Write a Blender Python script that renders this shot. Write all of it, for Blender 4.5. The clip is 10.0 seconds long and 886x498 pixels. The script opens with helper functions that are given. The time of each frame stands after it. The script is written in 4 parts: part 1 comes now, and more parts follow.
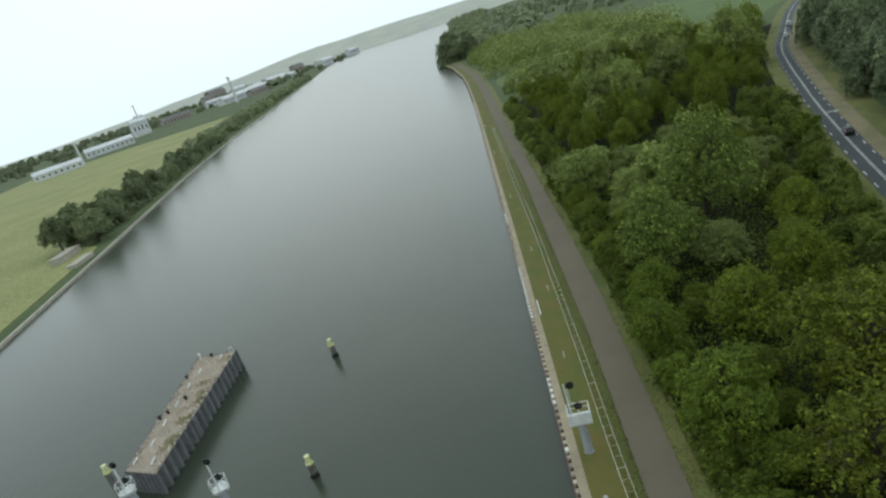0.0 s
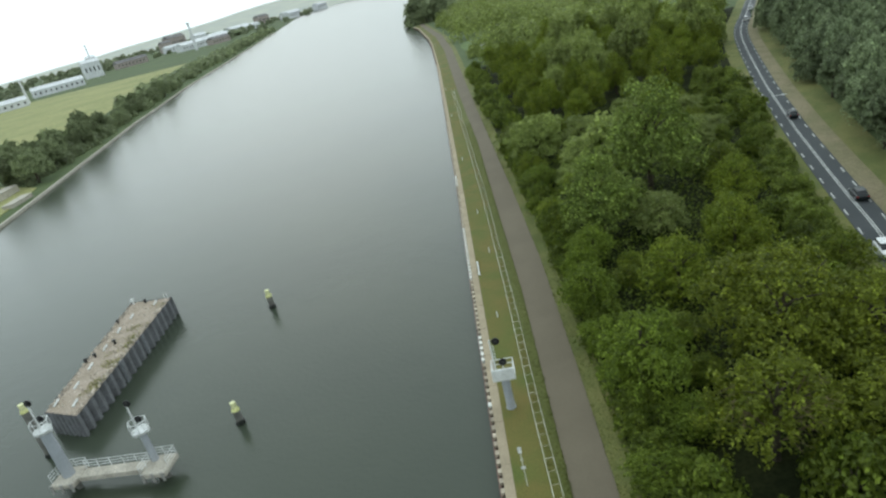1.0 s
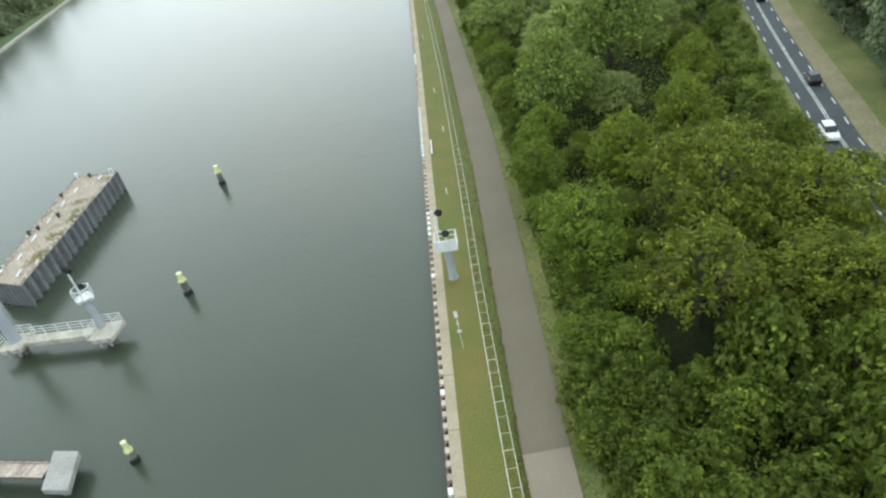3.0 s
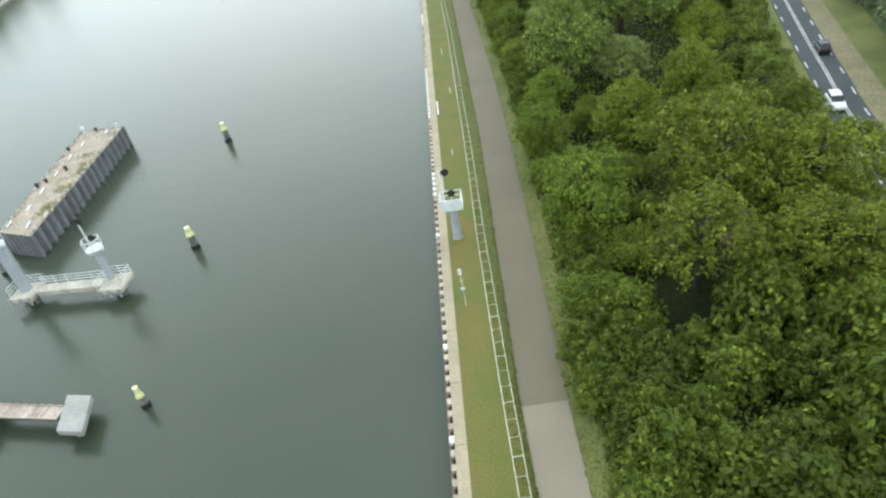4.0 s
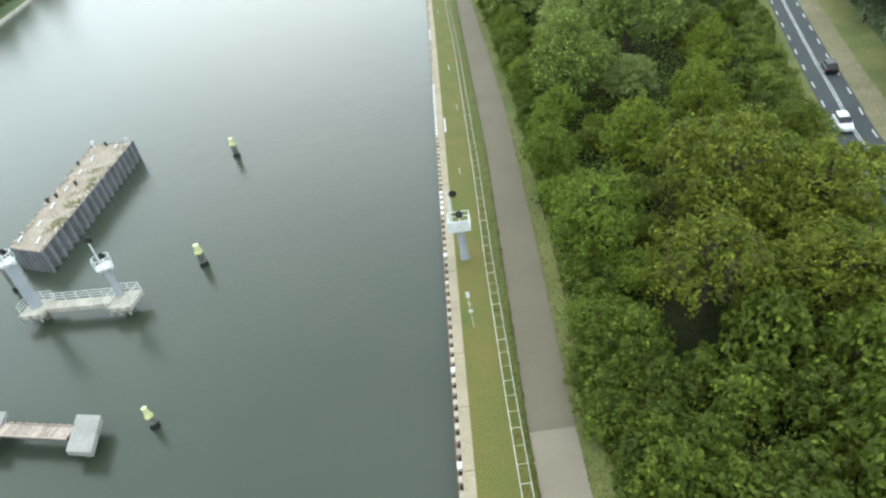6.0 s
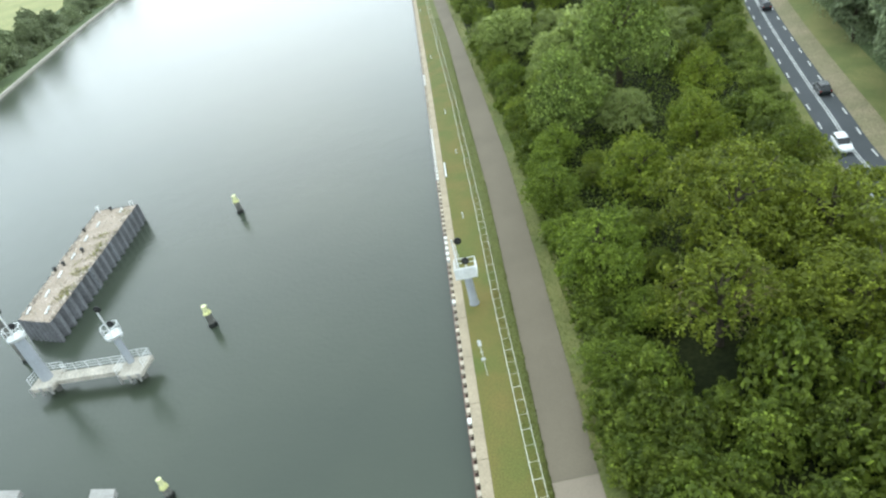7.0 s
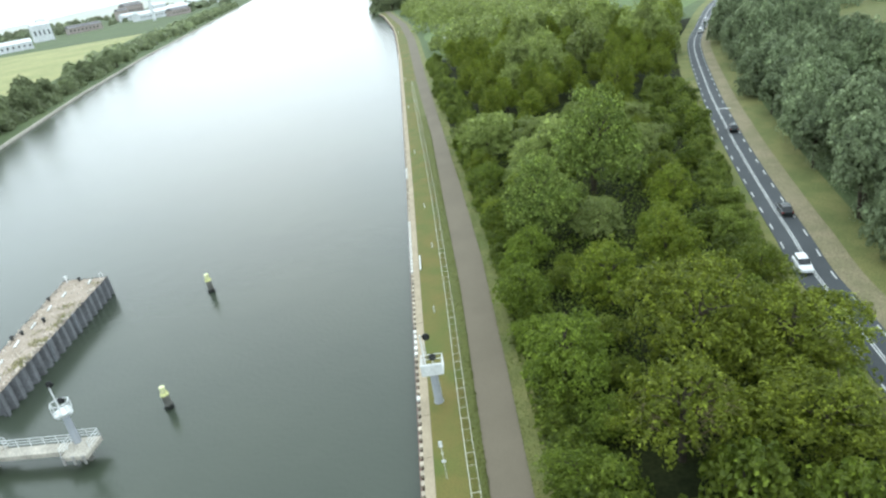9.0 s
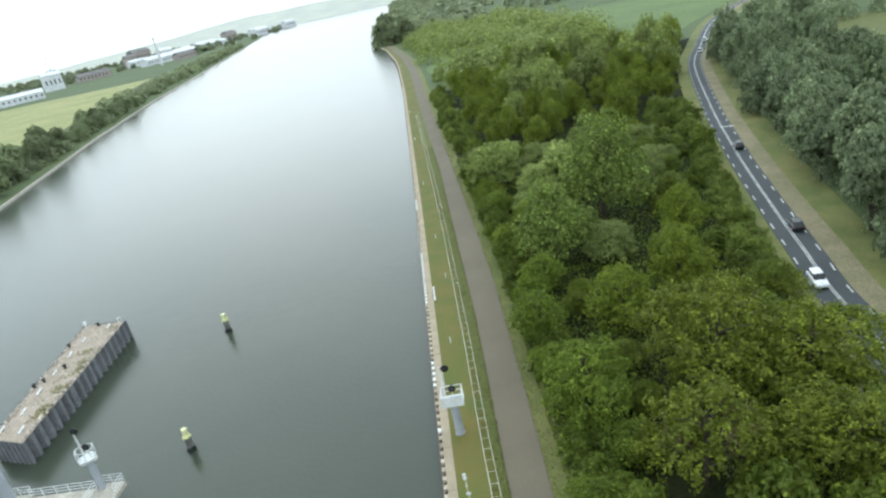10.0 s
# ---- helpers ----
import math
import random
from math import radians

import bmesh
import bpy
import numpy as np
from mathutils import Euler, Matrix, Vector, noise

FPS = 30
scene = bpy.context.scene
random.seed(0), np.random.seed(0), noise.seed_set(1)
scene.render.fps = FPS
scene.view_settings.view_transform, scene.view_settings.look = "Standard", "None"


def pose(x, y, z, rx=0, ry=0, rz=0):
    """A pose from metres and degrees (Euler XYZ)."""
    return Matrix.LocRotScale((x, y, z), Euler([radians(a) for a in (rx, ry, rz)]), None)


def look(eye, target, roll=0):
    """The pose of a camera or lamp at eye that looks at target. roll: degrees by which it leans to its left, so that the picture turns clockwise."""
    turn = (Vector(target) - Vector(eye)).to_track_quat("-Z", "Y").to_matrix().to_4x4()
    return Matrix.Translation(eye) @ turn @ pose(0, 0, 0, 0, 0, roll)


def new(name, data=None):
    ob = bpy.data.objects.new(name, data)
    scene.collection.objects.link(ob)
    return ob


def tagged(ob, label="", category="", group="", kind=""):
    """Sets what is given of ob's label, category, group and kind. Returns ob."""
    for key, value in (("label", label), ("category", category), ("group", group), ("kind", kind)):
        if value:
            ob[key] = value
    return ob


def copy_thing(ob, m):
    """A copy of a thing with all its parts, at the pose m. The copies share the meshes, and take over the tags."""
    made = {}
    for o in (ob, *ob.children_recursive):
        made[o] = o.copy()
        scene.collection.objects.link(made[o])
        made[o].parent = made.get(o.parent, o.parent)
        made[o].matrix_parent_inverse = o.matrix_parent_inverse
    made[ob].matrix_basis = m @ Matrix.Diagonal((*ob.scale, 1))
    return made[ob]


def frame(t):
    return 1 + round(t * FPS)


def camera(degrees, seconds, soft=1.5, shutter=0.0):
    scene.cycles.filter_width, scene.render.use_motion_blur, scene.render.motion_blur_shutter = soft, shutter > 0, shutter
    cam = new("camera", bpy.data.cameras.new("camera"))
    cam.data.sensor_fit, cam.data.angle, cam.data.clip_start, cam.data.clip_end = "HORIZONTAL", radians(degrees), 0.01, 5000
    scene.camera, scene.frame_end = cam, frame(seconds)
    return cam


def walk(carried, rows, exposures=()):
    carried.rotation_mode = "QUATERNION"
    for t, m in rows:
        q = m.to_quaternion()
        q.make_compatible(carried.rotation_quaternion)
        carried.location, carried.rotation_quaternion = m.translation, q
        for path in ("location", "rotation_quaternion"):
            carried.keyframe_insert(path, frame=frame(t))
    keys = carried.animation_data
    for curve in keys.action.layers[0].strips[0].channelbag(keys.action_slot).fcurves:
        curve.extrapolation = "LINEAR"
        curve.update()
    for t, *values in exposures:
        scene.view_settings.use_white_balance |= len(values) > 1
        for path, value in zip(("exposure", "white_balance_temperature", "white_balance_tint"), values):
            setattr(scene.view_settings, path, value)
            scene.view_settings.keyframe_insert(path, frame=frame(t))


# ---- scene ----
# ---- camera and its walk ----
cam = camera(68.5, 10.0, soft=2.4)
walk(cam, [
    (0, look((1.252, 22.479, 44.429), (-4.471, 69.408, 28.152), -18.38)),
    (0.5, look((2.774, 22.279, 43.095), (-1.534, 68.748, 25.149), -14.33)),
    (1, look((3.261, 22.342, 42.372), (-0.047, 68.316, 22.996), -14.18)),
    (1.5, look((2.346, 22.089, 41.387), (-2.468, 67.312, 20.611), -17.65)),
    (2, look((3.327, 23.090, 42.112), (-1.258, 67.911, 20.432), -18.36)),
    (2.5, look((3.221, 21.194, 40.543), (0.227, 64.985, 16.598), -16.83)),
    (2.7, look((4.733, 21.601, 39.871), (2.314, 64.719, 14.673), -14.70)),
    (3.8, look((5.423, 20.530, 40.129), (2.497, 60.859, 10.717), -11.92)),
    (4, look((4.690, 20.264, 39.939), (1.559, 60.898, 10.973), -12.07)),
    (4.5, look((3.669, 19.888, 39.521), (0.304, 61.341, 11.766), -12.58)),
    (5, look((3.820, 20.342, 40.109), (0.327, 61.637, 12.136), -12.11)),
    (5.5, look((4.642, 20.956, 40.871), (1.255, 62.208, 12.822), -11.65)),
    (5.7, look((4.600, 20.740, 41.000), (1.302, 61.584, 12.349), -11.46)),
    (7, look((4.743, 21.706, 42.170), (1.444, 64.175, 15.988), -15.40)),
    (7.5, look((3.919, 20.515, 41.772), (1.754, 64.054, 17.284), -15.02)),
    (8, look((4.989, 21.721, 42.082), (2.675, 65.992, 18.958), -15.83)),
    (8.5, look((5.586, 22.196, 42.618), (3.488, 66.612, 19.752), -14.92)),
    (9, look((5.447, 21.601, 42.916), (5.258, 67.119, 22.227), -9.76)),
    (9.5, look((4.885, 20.490, 43.038), (4.339, 66.812, 24.224), -10.50)),
    (10, look((5.161, 21.141, 43.612), (4.599, 67.536, 24.980), -12.46)),
], exposures=[(0, -1.2, 6500, 10), (0.5, -1.19, 6500, 10), (1, -0.8, 6500, 10), (1.5, -0.82, 6480, 10.5), (2, -0.75, 6470, 11), (2.5, -0.45, 6460, 11), (4, 0.0, 6440, 12), (5.7, 0.02, 6400, 12), (7, 0.08, 6300, 12), (7.5, 0.08, 6280, 12), (8, -0.03, 6270, 12), (8.5, -0.06, 6270, 12), (9, 0.02, 6270, 12.5), (10, -0.25, 6260, 13)])

# ---- world and sun: a bright overcast day ----
world = bpy.data.worlds.new("overcast_sky")
scene.world = world
world.use_nodes = True
wn, wl = world.node_tree.nodes, world.node_tree.links
sky = wn.new("ShaderNodeTexSky")
sky.sky_type, sky.sun_disc = "NISHITA", False
sky.sun_elevation, sky.sun_rotation = radians(24), radians(-14)
sky.air_density, sky.dust_density, sky.ozone_density = 1.0, 6.0, 1.0
cloud = wn.new("ShaderNodeMix")
cloud.data_type = "RGBA"
cloud.inputs["Factor"].default_value = 0.94
wl.new(sky.outputs["Color"], cloud.inputs["A"])
# the cloud sheet is brightest round the veiled sun
where = wn.new("ShaderNodeTexCoord")
veil = wn.new("ShaderNodeVectorMath")
veil.operation = "DOT_PRODUCT"
veil.inputs[1].default_value = Vector((-0.20, 0.90, 0.39)).normalized()
wl.new(where.outputs["Generated"], veil.inputs[0])
glow = wn.new("ShaderNodeMapRange")
glow.interpolation_type = "SMOOTHERSTEP"
glow.inputs["From Min"].default_value, glow.inputs["From Max"].default_value = 0.1, 1.0
glow.inputs["To Min"].default_value, glow.inputs["To Max"].default_value = 0.0, 1.0
wl.new(veil.outputs["Value"], glow.inputs["Value"])
sheet = wn.new("ShaderNodeMix")
sheet.data_type = "RGBA"
sheet.inputs["A"].default_value = (17.0, 19.9, 20.6, 1)
sheet.inputs["B"].default_value = (20.8, 24.8, 25.8, 1)
wl.new(glow.outputs["Result"], sheet.inputs["Factor"])
wl.new(sheet.outputs["Result"], cloud.inputs["B"])
wl.new(cloud.outputs["Result"], wn["Background"].inputs["Color"])
wn["Background"].inputs["Strength"].default_value = 0.1

sun = new("sun", bpy.data.lights.new("sun", "SUN"))
sun.data.energy, sun.data.angle, sun.data.color = 0.5, radians(110), (1.0, 0.98, 0.95)
sun.matrix_world = look((-20, 90, 60), (0, 0, 0))


# ---- materials ----
def material(name, base, second=None, fine=8.0, coarse=0.6, rough=0.8, bump=0.3, metal=0.0, spread=0.35, island=0.0, piece=0.0, translucent=0.0, spec=0.5, sheen_fleck=0.0):
    """A surface with grain (fine, per metre) and stains (coarse, per metre)."""
    m = bpy.data.materials.new(name)
    m.use_nodes = True
    n, l = m.node_tree.nodes, m.node_tree.links
    b = n["Principled BSDF"]
    b.inputs["Roughness"].default_value, b.inputs["Metallic"].default_value = rough, metal
    b.inputs["Specular IOR Level"].default_value = spec
    co = n.new("ShaderNodeTexCoord")
    geo = n.new("ShaderNodeNewGeometry")
    big = n.new("ShaderNodeTexNoise")
    big.inputs["Scale"].default_value, big.inputs["Detail"].default_value = coarse, 5
    small = n.new("ShaderNodeTexNoise")
    small.inputs["Scale"].default_value, small.inputs["Detail"].default_value = fine, 6
    l.new(geo.outputs["Position"], big.inputs["Vector"])
    l.new(geo.outputs["Position"], small.inputs["Vector"])
    ramp = n.new("ShaderNodeValToRGB")
    ramp.color_ramp.elements[0].position, ramp.color_ramp.elements[1].position = 0.35, 0.68
    second = second or tuple(c * 0.6 for c in base)
    ramp.color_ramp.elements[0].color, ramp.color_ramp.elements[1].color = (*second, 1), (*base, 1)
    l.new(big.outputs["Fac"], ramp.inputs["Fac"])
    tone = n.new("ShaderNodeMapRange")
    tone.inputs["From Min"].default_value, tone.inputs["From Max"].default_value = 0.3, 0.7
    tone.inputs["To Min"].default_value, tone.inputs["To Max"].default_value = 1 - spread, 1 + spread
    l.new(small.outputs["Fac"], tone.inputs["Value"])
    value = tone.outputs["Result"]
    for amount, node, out in ((island, geo, "Random Per Island"), (piece, None, "Random")):
        if amount:
            node = node or n.new("ShaderNodeObjectInfo")
            r = n.new("ShaderNodeMapRange")
            r.inputs["To Min"].default_value, r.inputs["To Max"].default_value = 1 - amount, 1 + amount
            l.new(node.outputs[out], r.inputs["Value"])
            mul = n.new("ShaderNodeMath")
            mul.operation = "MULTIPLY"
            l.new(value, mul.inputs[0])
            l.new(r.outputs["Result"], mul.inputs[1])
            value = mul.outputs["Value"]
    if sheen_fleck:
        # a few sprays get a brighter base colour as painted sky sheen
        up = n.new("ShaderNodeMapRange")
        up.inputs["From Min"].default_value, up.inputs["From Max"].default_value = 0.80, 1.0
        up.inputs["To Min"].default_value, up.inputs["To Max"].default_value = 1.0, 1.0 + sheen_fleck
        l.new(geo.outputs["Random Per Island"], up.inputs["Value"])
        mul = n.new("ShaderNodeMath")
        mul.operation = "MULTIPLY"
        l.new(value, mul.inputs[0])
        l.new(up.outputs["Result"], mul.inputs[1])
        value = mul.outputs["Value"]
    shade = n.new("ShaderNodeVectorMath")
    shade.operation = "SCALE"
    l.new(ramp.outputs["Color"], shade.inputs[0])
    l.new(value, shade.inputs["Scale"])
    l.new(shade.outputs["Vector"], b.inputs["Base Color"])
    if bump:
        bp = n.new("ShaderNodeBump")
        bp.inputs["Strength"].default_value, bp.inputs["Distance"].default_value = bump, 0.05
        l.new(small.outputs["Fac"], bp.inputs["Height"])
        l.new(bp.outputs["Normal"], b.inputs["Normal"])
    if translucent:
        t = n.new("ShaderNodeBsdfTranslucent")
        l.new(shade.outputs["Vector"], t.inputs["Color"])
        mix = n.new("ShaderNodeMixShader")
        mix.inputs["Fac"].default_value = translucent
        l.new(b.outputs["BSDF"], mix.inputs[1])
        l.new(t.outputs["BSDF"], mix.inputs[2])
        l.new(mix.outputs["Shader"], n["Material Output"].inputs["Surface"])
    return m


def water_material():
    m = bpy.data.materials.new("canal_water")
    m.use_nodes = True
    n, l = m.node_tree.nodes, m.node_tree.links
    b = n["Principled BSDF"]
    b.inputs["IOR"].default_value = 1.38
    b.inputs["Roughness"].default_value = 0.22
    geo = n.new("ShaderNodeNewGeometry")
    murk = n.new("ShaderNodeTexNoise")
    murk.inputs["Scale"].default_value, murk.inputs["Detail"].default_value = 0.035, 4
    l.new(geo.outputs["Position"], murk.inputs["Vector"])
    ramp = n.new("ShaderNodeValToRGB")
    ramp.color_ramp.elements[0].position, ramp.color_ramp.elements[1].position = 0.3, 0.75
    ramp.color_ramp.elements[0].color = (0.034, 0.045, 0.031, 1)
    ramp.color_ramp.elements[1].color = (0.047, 0.058, 0.038, 1)
    l.new(murk.outputs["Fac"], ramp.inputs["Fac"])
    l.new(ramp.outputs["Color"], b.inputs["Base Color"])
    small = n.new("ShaderNodeTexNoise")
    small.inputs["Scale"].default_value, small.inputs["Detail"].default_value = 1.6, 4
    large = n.new("ShaderNodeTexNoise")
    large.inputs["Scale"].default_value, large.inputs["Detail"].default_value = 0.25, 3
    add = n.new("ShaderNodeMath")
    add.operation = "ADD"
    for tex, slot in ((small, 0), (large, 1)):
        l.new(geo.outputs["Position"], tex.inputs["Vector"])
        l.new(tex.outputs["Fac"], add.inputs[slot])
    bp = n.new("ShaderNodeBump")
    bp.inputs["Strength"].default_value, bp.inputs["Distance"].default_value = 0.30, 0.10
    l.new(add.outputs["Value"], bp.inputs["Height"])
    l.new(bp.outputs["Normal"], b.inputs["Normal"])
    return m


M = {}
M["water"] = water_material()
M["grass"] = material("mown_grass", (0.146, 0.118, 0.029), (0.090, 0.110, 0.020), 9, 0.22, 0.95, 0.6)
M["rough_grass"] = material("long_rough_grass", (0.122, 0.128, 0.034), (0.096, 0.110, 0.027), 7, 0.4, 0.95, 0.7)
M["bank_grass"] = material("dull_bank_grass", (0.176, 0.170, 0.054), (0.104, 0.124, 0.032), 7, 0.2, 0.95, 0.6)
M["tuft"] = material("long_grass_blades", (0.136, 0.142, 0.034), (0.100, 0.114, 0.025), 6, 0.3, 0.8, 0, island=0.22, translucent=0.3, spec=0.2)
M["ground"] = material("meadow_ground", (0.085, 0.115, 0.038), (0.055, 0.085, 0.026), 3, 0.03, 0.95, 0.5)
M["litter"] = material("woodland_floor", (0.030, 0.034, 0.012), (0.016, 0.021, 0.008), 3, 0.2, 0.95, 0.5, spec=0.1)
M["hay"] = material("dry_field_grass", (0.300, 0.290, 0.115), (0.225, 0.240, 0.085), 1.0, 0.02, 0.95, 0.3)
M["meadow"] = material("bright_meadow_grass", (0.115, 0.165, 0.050), (0.090, 0.135, 0.040), 1.0, 0.03, 0.95, 0.3)
M["concrete"] = material("weathered_concrete", (0.375, 0.308, 0.212), (0.300, 0.246, 0.168), 7, 0.5, 0.9, 0.2, spread=0.18)
M["pale_concrete"] = material("pale_concrete", (0.500, 0.460, 0.390), (0.360, 0.328, 0.272), 6, 0.7, 0.85, 0.25)
M["grey_concrete"] = material("grey_pile_cap_concrete", (0.330, 0.320, 0.295), (0.265, 0.255, 0.235), 6, 0.7, 0.85, 0.25, spread=0.2)
M["asphalt"] = material("worn_path_asphalt", (0.154, 0.127, 0.087), (0.132, 0.109, 0.074), 14, 0.15, 0.9, 0.3, spread=0.15)
M["asphalt_new"] = material("light_path_concrete", (0.232, 0.191, 0.139), (0.200, 0.164, 0.120), 14, 0.2, 0.9, 0.3, spread=0.15)
M["road"] = material("dark_road_asphalt", (0.060, 0.066, 0.070), (0.046, 0.052, 0.055), 12, 0.1, 0.85, 0.3, spread=0.15)
M["paint"] = material("white_road_paint", (0.62, 0.63, 0.60), (0.42, 0.42, 0.40), 6, 0.8, 0.7, 0.1)
M["dirt"] = material("dry_sandy_verge", (0.245, 0.205, 0.125), (0.175, 0.158, 0.082), 5, 0.25, 0.95, 0.5)
M["sheet"] = material("grey_sheet_pile_steel", (0.225, 0.228, 0.240), (0.150, 0.150, 0.156), 6, 0.5, 0.6, 0.25, metal=0.2)
M["dark_sheet"] = material("rusty_sheet_pile_steel", (0.078, 0.045, 0.034), (0.045, 0.028, 0.022), 6, 0.6, 0.75, 0.3, metal=0.1)
M["rust"] = material("red_brown_rust", (0.205, 0.120, 0.088), (0.130, 0.078, 0.060), 6, 0.6, 0.8, 0.3)
M["white"] = material("white_painted_steel", (0.76, 0.77, 0.76), (0.60, 0.61, 0.59), 7, 1.0, 0.45, 0.1, spread=0.12)
M["cap"] = material("pale_edge_concrete", (0.46, 0.40, 0.31), (0.32, 0.27, 0.20), 6, 0.9, 0.85, 0.2, piece=0.35)
M["white_cap"] = material("white_painted_concrete", (0.74, 0.73, 0.68), (0.60, 0.58, 0.52), 6, 0.9, 0.7, 0.15)
M["rail"] = material("galvanised_rail", (0.70, 0.69, 0.58), (0.55, 0.54, 0.44), 9, 0.6, 0.5, 0.1)
M["grey"] = material("grey_painted_steel", (0.38, 0.40, 0.43), (0.33, 0.35, 0.37), 6, 0.7, 0.5, 0.1, spread=0.08)
M["black"] = material("black_painted_steel", (0.018, 0.018, 0.018), (0.012, 0.012, 0.012), 8, 1.0, 0.5, 0.1)
M["yellow"] = material("yellow_painted_pile", (0.72, 0.72, 0.33), (0.58, 0.58, 0.25), 6, 0.9, 0.5, 0.15)
M["pale_yellow"] = material("pale_yellow_paint", (0.74, 0.74, 0.42), (0.62, 0.62, 0.32), 6, 0.9, 0.5, 0.15)
M["pile"] = material("wet_dark_pile", (0.205, 0.198, 0.175), (0.110, 0.108, 0.096), 6, 0.9, 0.5, 0.3)
M["wet_pile"] = material("algae_blackened_steel", (0.030, 0.032, 0.028), (0.018, 0.020, 0.018), 6, 0.9, 0.35, 0.3)
M["rubble"] = material("dry_rubble_and_weeds", (0.385, 0.315, 0.255), (0.300, 0.245, 0.185), 5, 0.5, 0.95, 0.45, spread=0.35)
M["weed"] = material("dry_yellow_weeds", (0.300, 0.275, 0.110), (0.190, 0.195, 0.065), 4, 0.5, 0.9, 0, island=0.5, translucent=0.2)
M["stone"] = material("pale_rubble_stone", (0.500, 0.440, 0.370), (0.400, 0.340, 0.275), 6, 0.8, 0.9, 0.4, island=0.35)
M["plank"] = material("brown_deck_planks", (0.430, 0.350, 0.295), (0.340, 0.270, 0.225), 9, 0.8, 0.85, 0.3, piece=0.25)
M["bark"] = material("tree_bark", (0.080, 0.062, 0.040), (0.045, 0.036, 0.024), 7, 0.8, 0.95, 0.5)
M["twig"] = material("pale_bare_twigs", (0.190, 0.150, 0.070), (0.120, 0.096, 0.045), 7, 0.8, 0.95, 0.2)
LEAF = dict(rough=0.45, bump=0, translucent=0.42, spec=0.22, spread=0.14)
M["leaf_mid"] = material("green_leaves", (0.202, 0.241, 0.027), (0.114, 0.155, 0.016), 2.2, 0.55, island=0.16, piece=0.22, sheen_fleck=0.8, **LEAF)
M["leaf_deep"] = material("deep_green_leaves", (0.218, 0.274, 0.060), (0.133, 0.182, 0.039), 2.2, 0.55, island=0.18, piece=0.12, sheen_fleck=1.5, **LEAF)
M["leaf_olive"] = material("olive_leaves", (0.198, 0.230, 0.025), (0.114, 0.142, 0.015), 2.2, 0.55, island=0.18, piece=0.15, sheen_fleck=1.0, **LEAF)
M["leaf_fresh"] = material("fresh_green_leaves", (0.182, 0.240, 0.031), (0.120, 0.168, 0.020), 2.2, 0.55, island=0.16, piece=0.15, sheen_fleck=0.9, **LEAF)
M["leaf_bush"] = material("bush_leaves", (0.150, 0.188, 0.026), (0.076, 0.109, 0.013), 2.2, 0.55, island=0.18, piece=0.25, sheen_fleck=1.0, **LEAF)
M["leaf_pale"] = material("pale_green_leaves", (0.325, 0.385, 0.110), (0.235, 0.290, 0.080), 2.2, 0.5, island=0.18, piece=0.1, sheen_fleck=0.4, **LEAF)
M["leaf_willow"] = material("grey_willow_leaves", (0.255, 0.305, 0.165), (0.170, 0.212, 0.112), 2.2, 0.4, island=0.25, piece=0.22, sheen_fleck=0.5, **LEAF)
M["leaf_soft"] = material("soft_shrub_leaves", (0.196, 0.240, 0.045), (0.119, 0.158, 0.027), 2.2, 0.5, island=0.18, piece=0.22, sheen_fleck=0.6, **LEAF)
# the next three leaf colours are lightened to stand in for distance haze
M["leaf_wood"] = material("hazed_green_leaves", (0.293, 0.340, 0.101), (0.191, 0.237, 0.065), 2.2, 0.4, island=0.25, piece=0.25, sheen_fleck=0.4, **LEAF)
M["leaf_far"] = material("hazed_distant_leaves", (0.290, 0.330, 0.175), (0.200, 0.238, 0.122), 1.0, 0.15, island=0.3, piece=0.2, **LEAF)
M["leaf_haze_far"] = material("haze_paled_distant_leaves", (0.300, 0.335, 0.200), (0.205, 0.240, 0.140), 1.0, 0.08, island=0.3, piece=0.2, **LEAF)
M["hill"] = material("wooded_hill_haze_glow", (0.160, 0.180, 0.095), (0.062, 0.088, 0.046), 0.05, 0.011, 0.95, 0, spec=0.1)
# pale emission stands in for the hazy air before the hill
haze_node = M["hill"].node_tree.nodes["Principled BSDF"]
haze_node.inputs["Emission Color"].default_value, haze_node.inputs["Emission Strength"].default_value = (0.80, 0.90, 0.94, 1), 0.75
M["car_white"] = material("white_car_paint", (0.75, 0.76, 0.76), (0.70, 0.71, 0.71), 5, 1, 0.25, 0)
M["car_dark"] = material("dark_car_paint", (0.020, 0.026, 0.026), (0.015, 0.018, 0.018), 5, 1, 0.25, 0)
M["glass"] = material("dark_car_glass", (0.012, 0.015, 0.017), (0.010, 0.012, 0.013), 5, 1, 0.08, 0)
M["tyre"] = material("black_rubber_tyre", (0.016, 0.016, 0.016), (0.010, 0.010, 0.010), 9, 2, 0.85, 0.2)
M["lamp_red"] = material("red_lamp_glass", (0.30, 0.02, 0.015), (0.22, 0.015, 0.010), 5, 1, 0.2, 0)
M["shed"] = material("white_shed_cladding", (0.72, 0.73, 0.74), (0.60, 0.61, 0.62), 1, 0.1, 0.6, 0.1)
# brick with the far town's haze mixed into its base colour
M["brickwork"] = material("haze_paled_brick_wall", (0.400, 0.345, 0.315), (0.330, 0.285, 0.260), 4, 0.2, 0.9, 0.2)
M["roof"] = material("grey_roof_sheet", (0.200, 0.190, 0.190), (0.140, 0.130, 0.130), 2, 0.1, 0.8, 0.2)


# ---- building helpers ----
def mesh_of(name, bm, mats, smooth=False):
    me = bpy.data.meshes.new(name)
    if smooth:
        for f in bm.faces:
            f.smooth = True
    bm.to_mesh(me)
    bm.free()
    for m in (mats if isinstance(mats, (list, tuple)) else [mats]):
        me.materials.append(m)
    return me


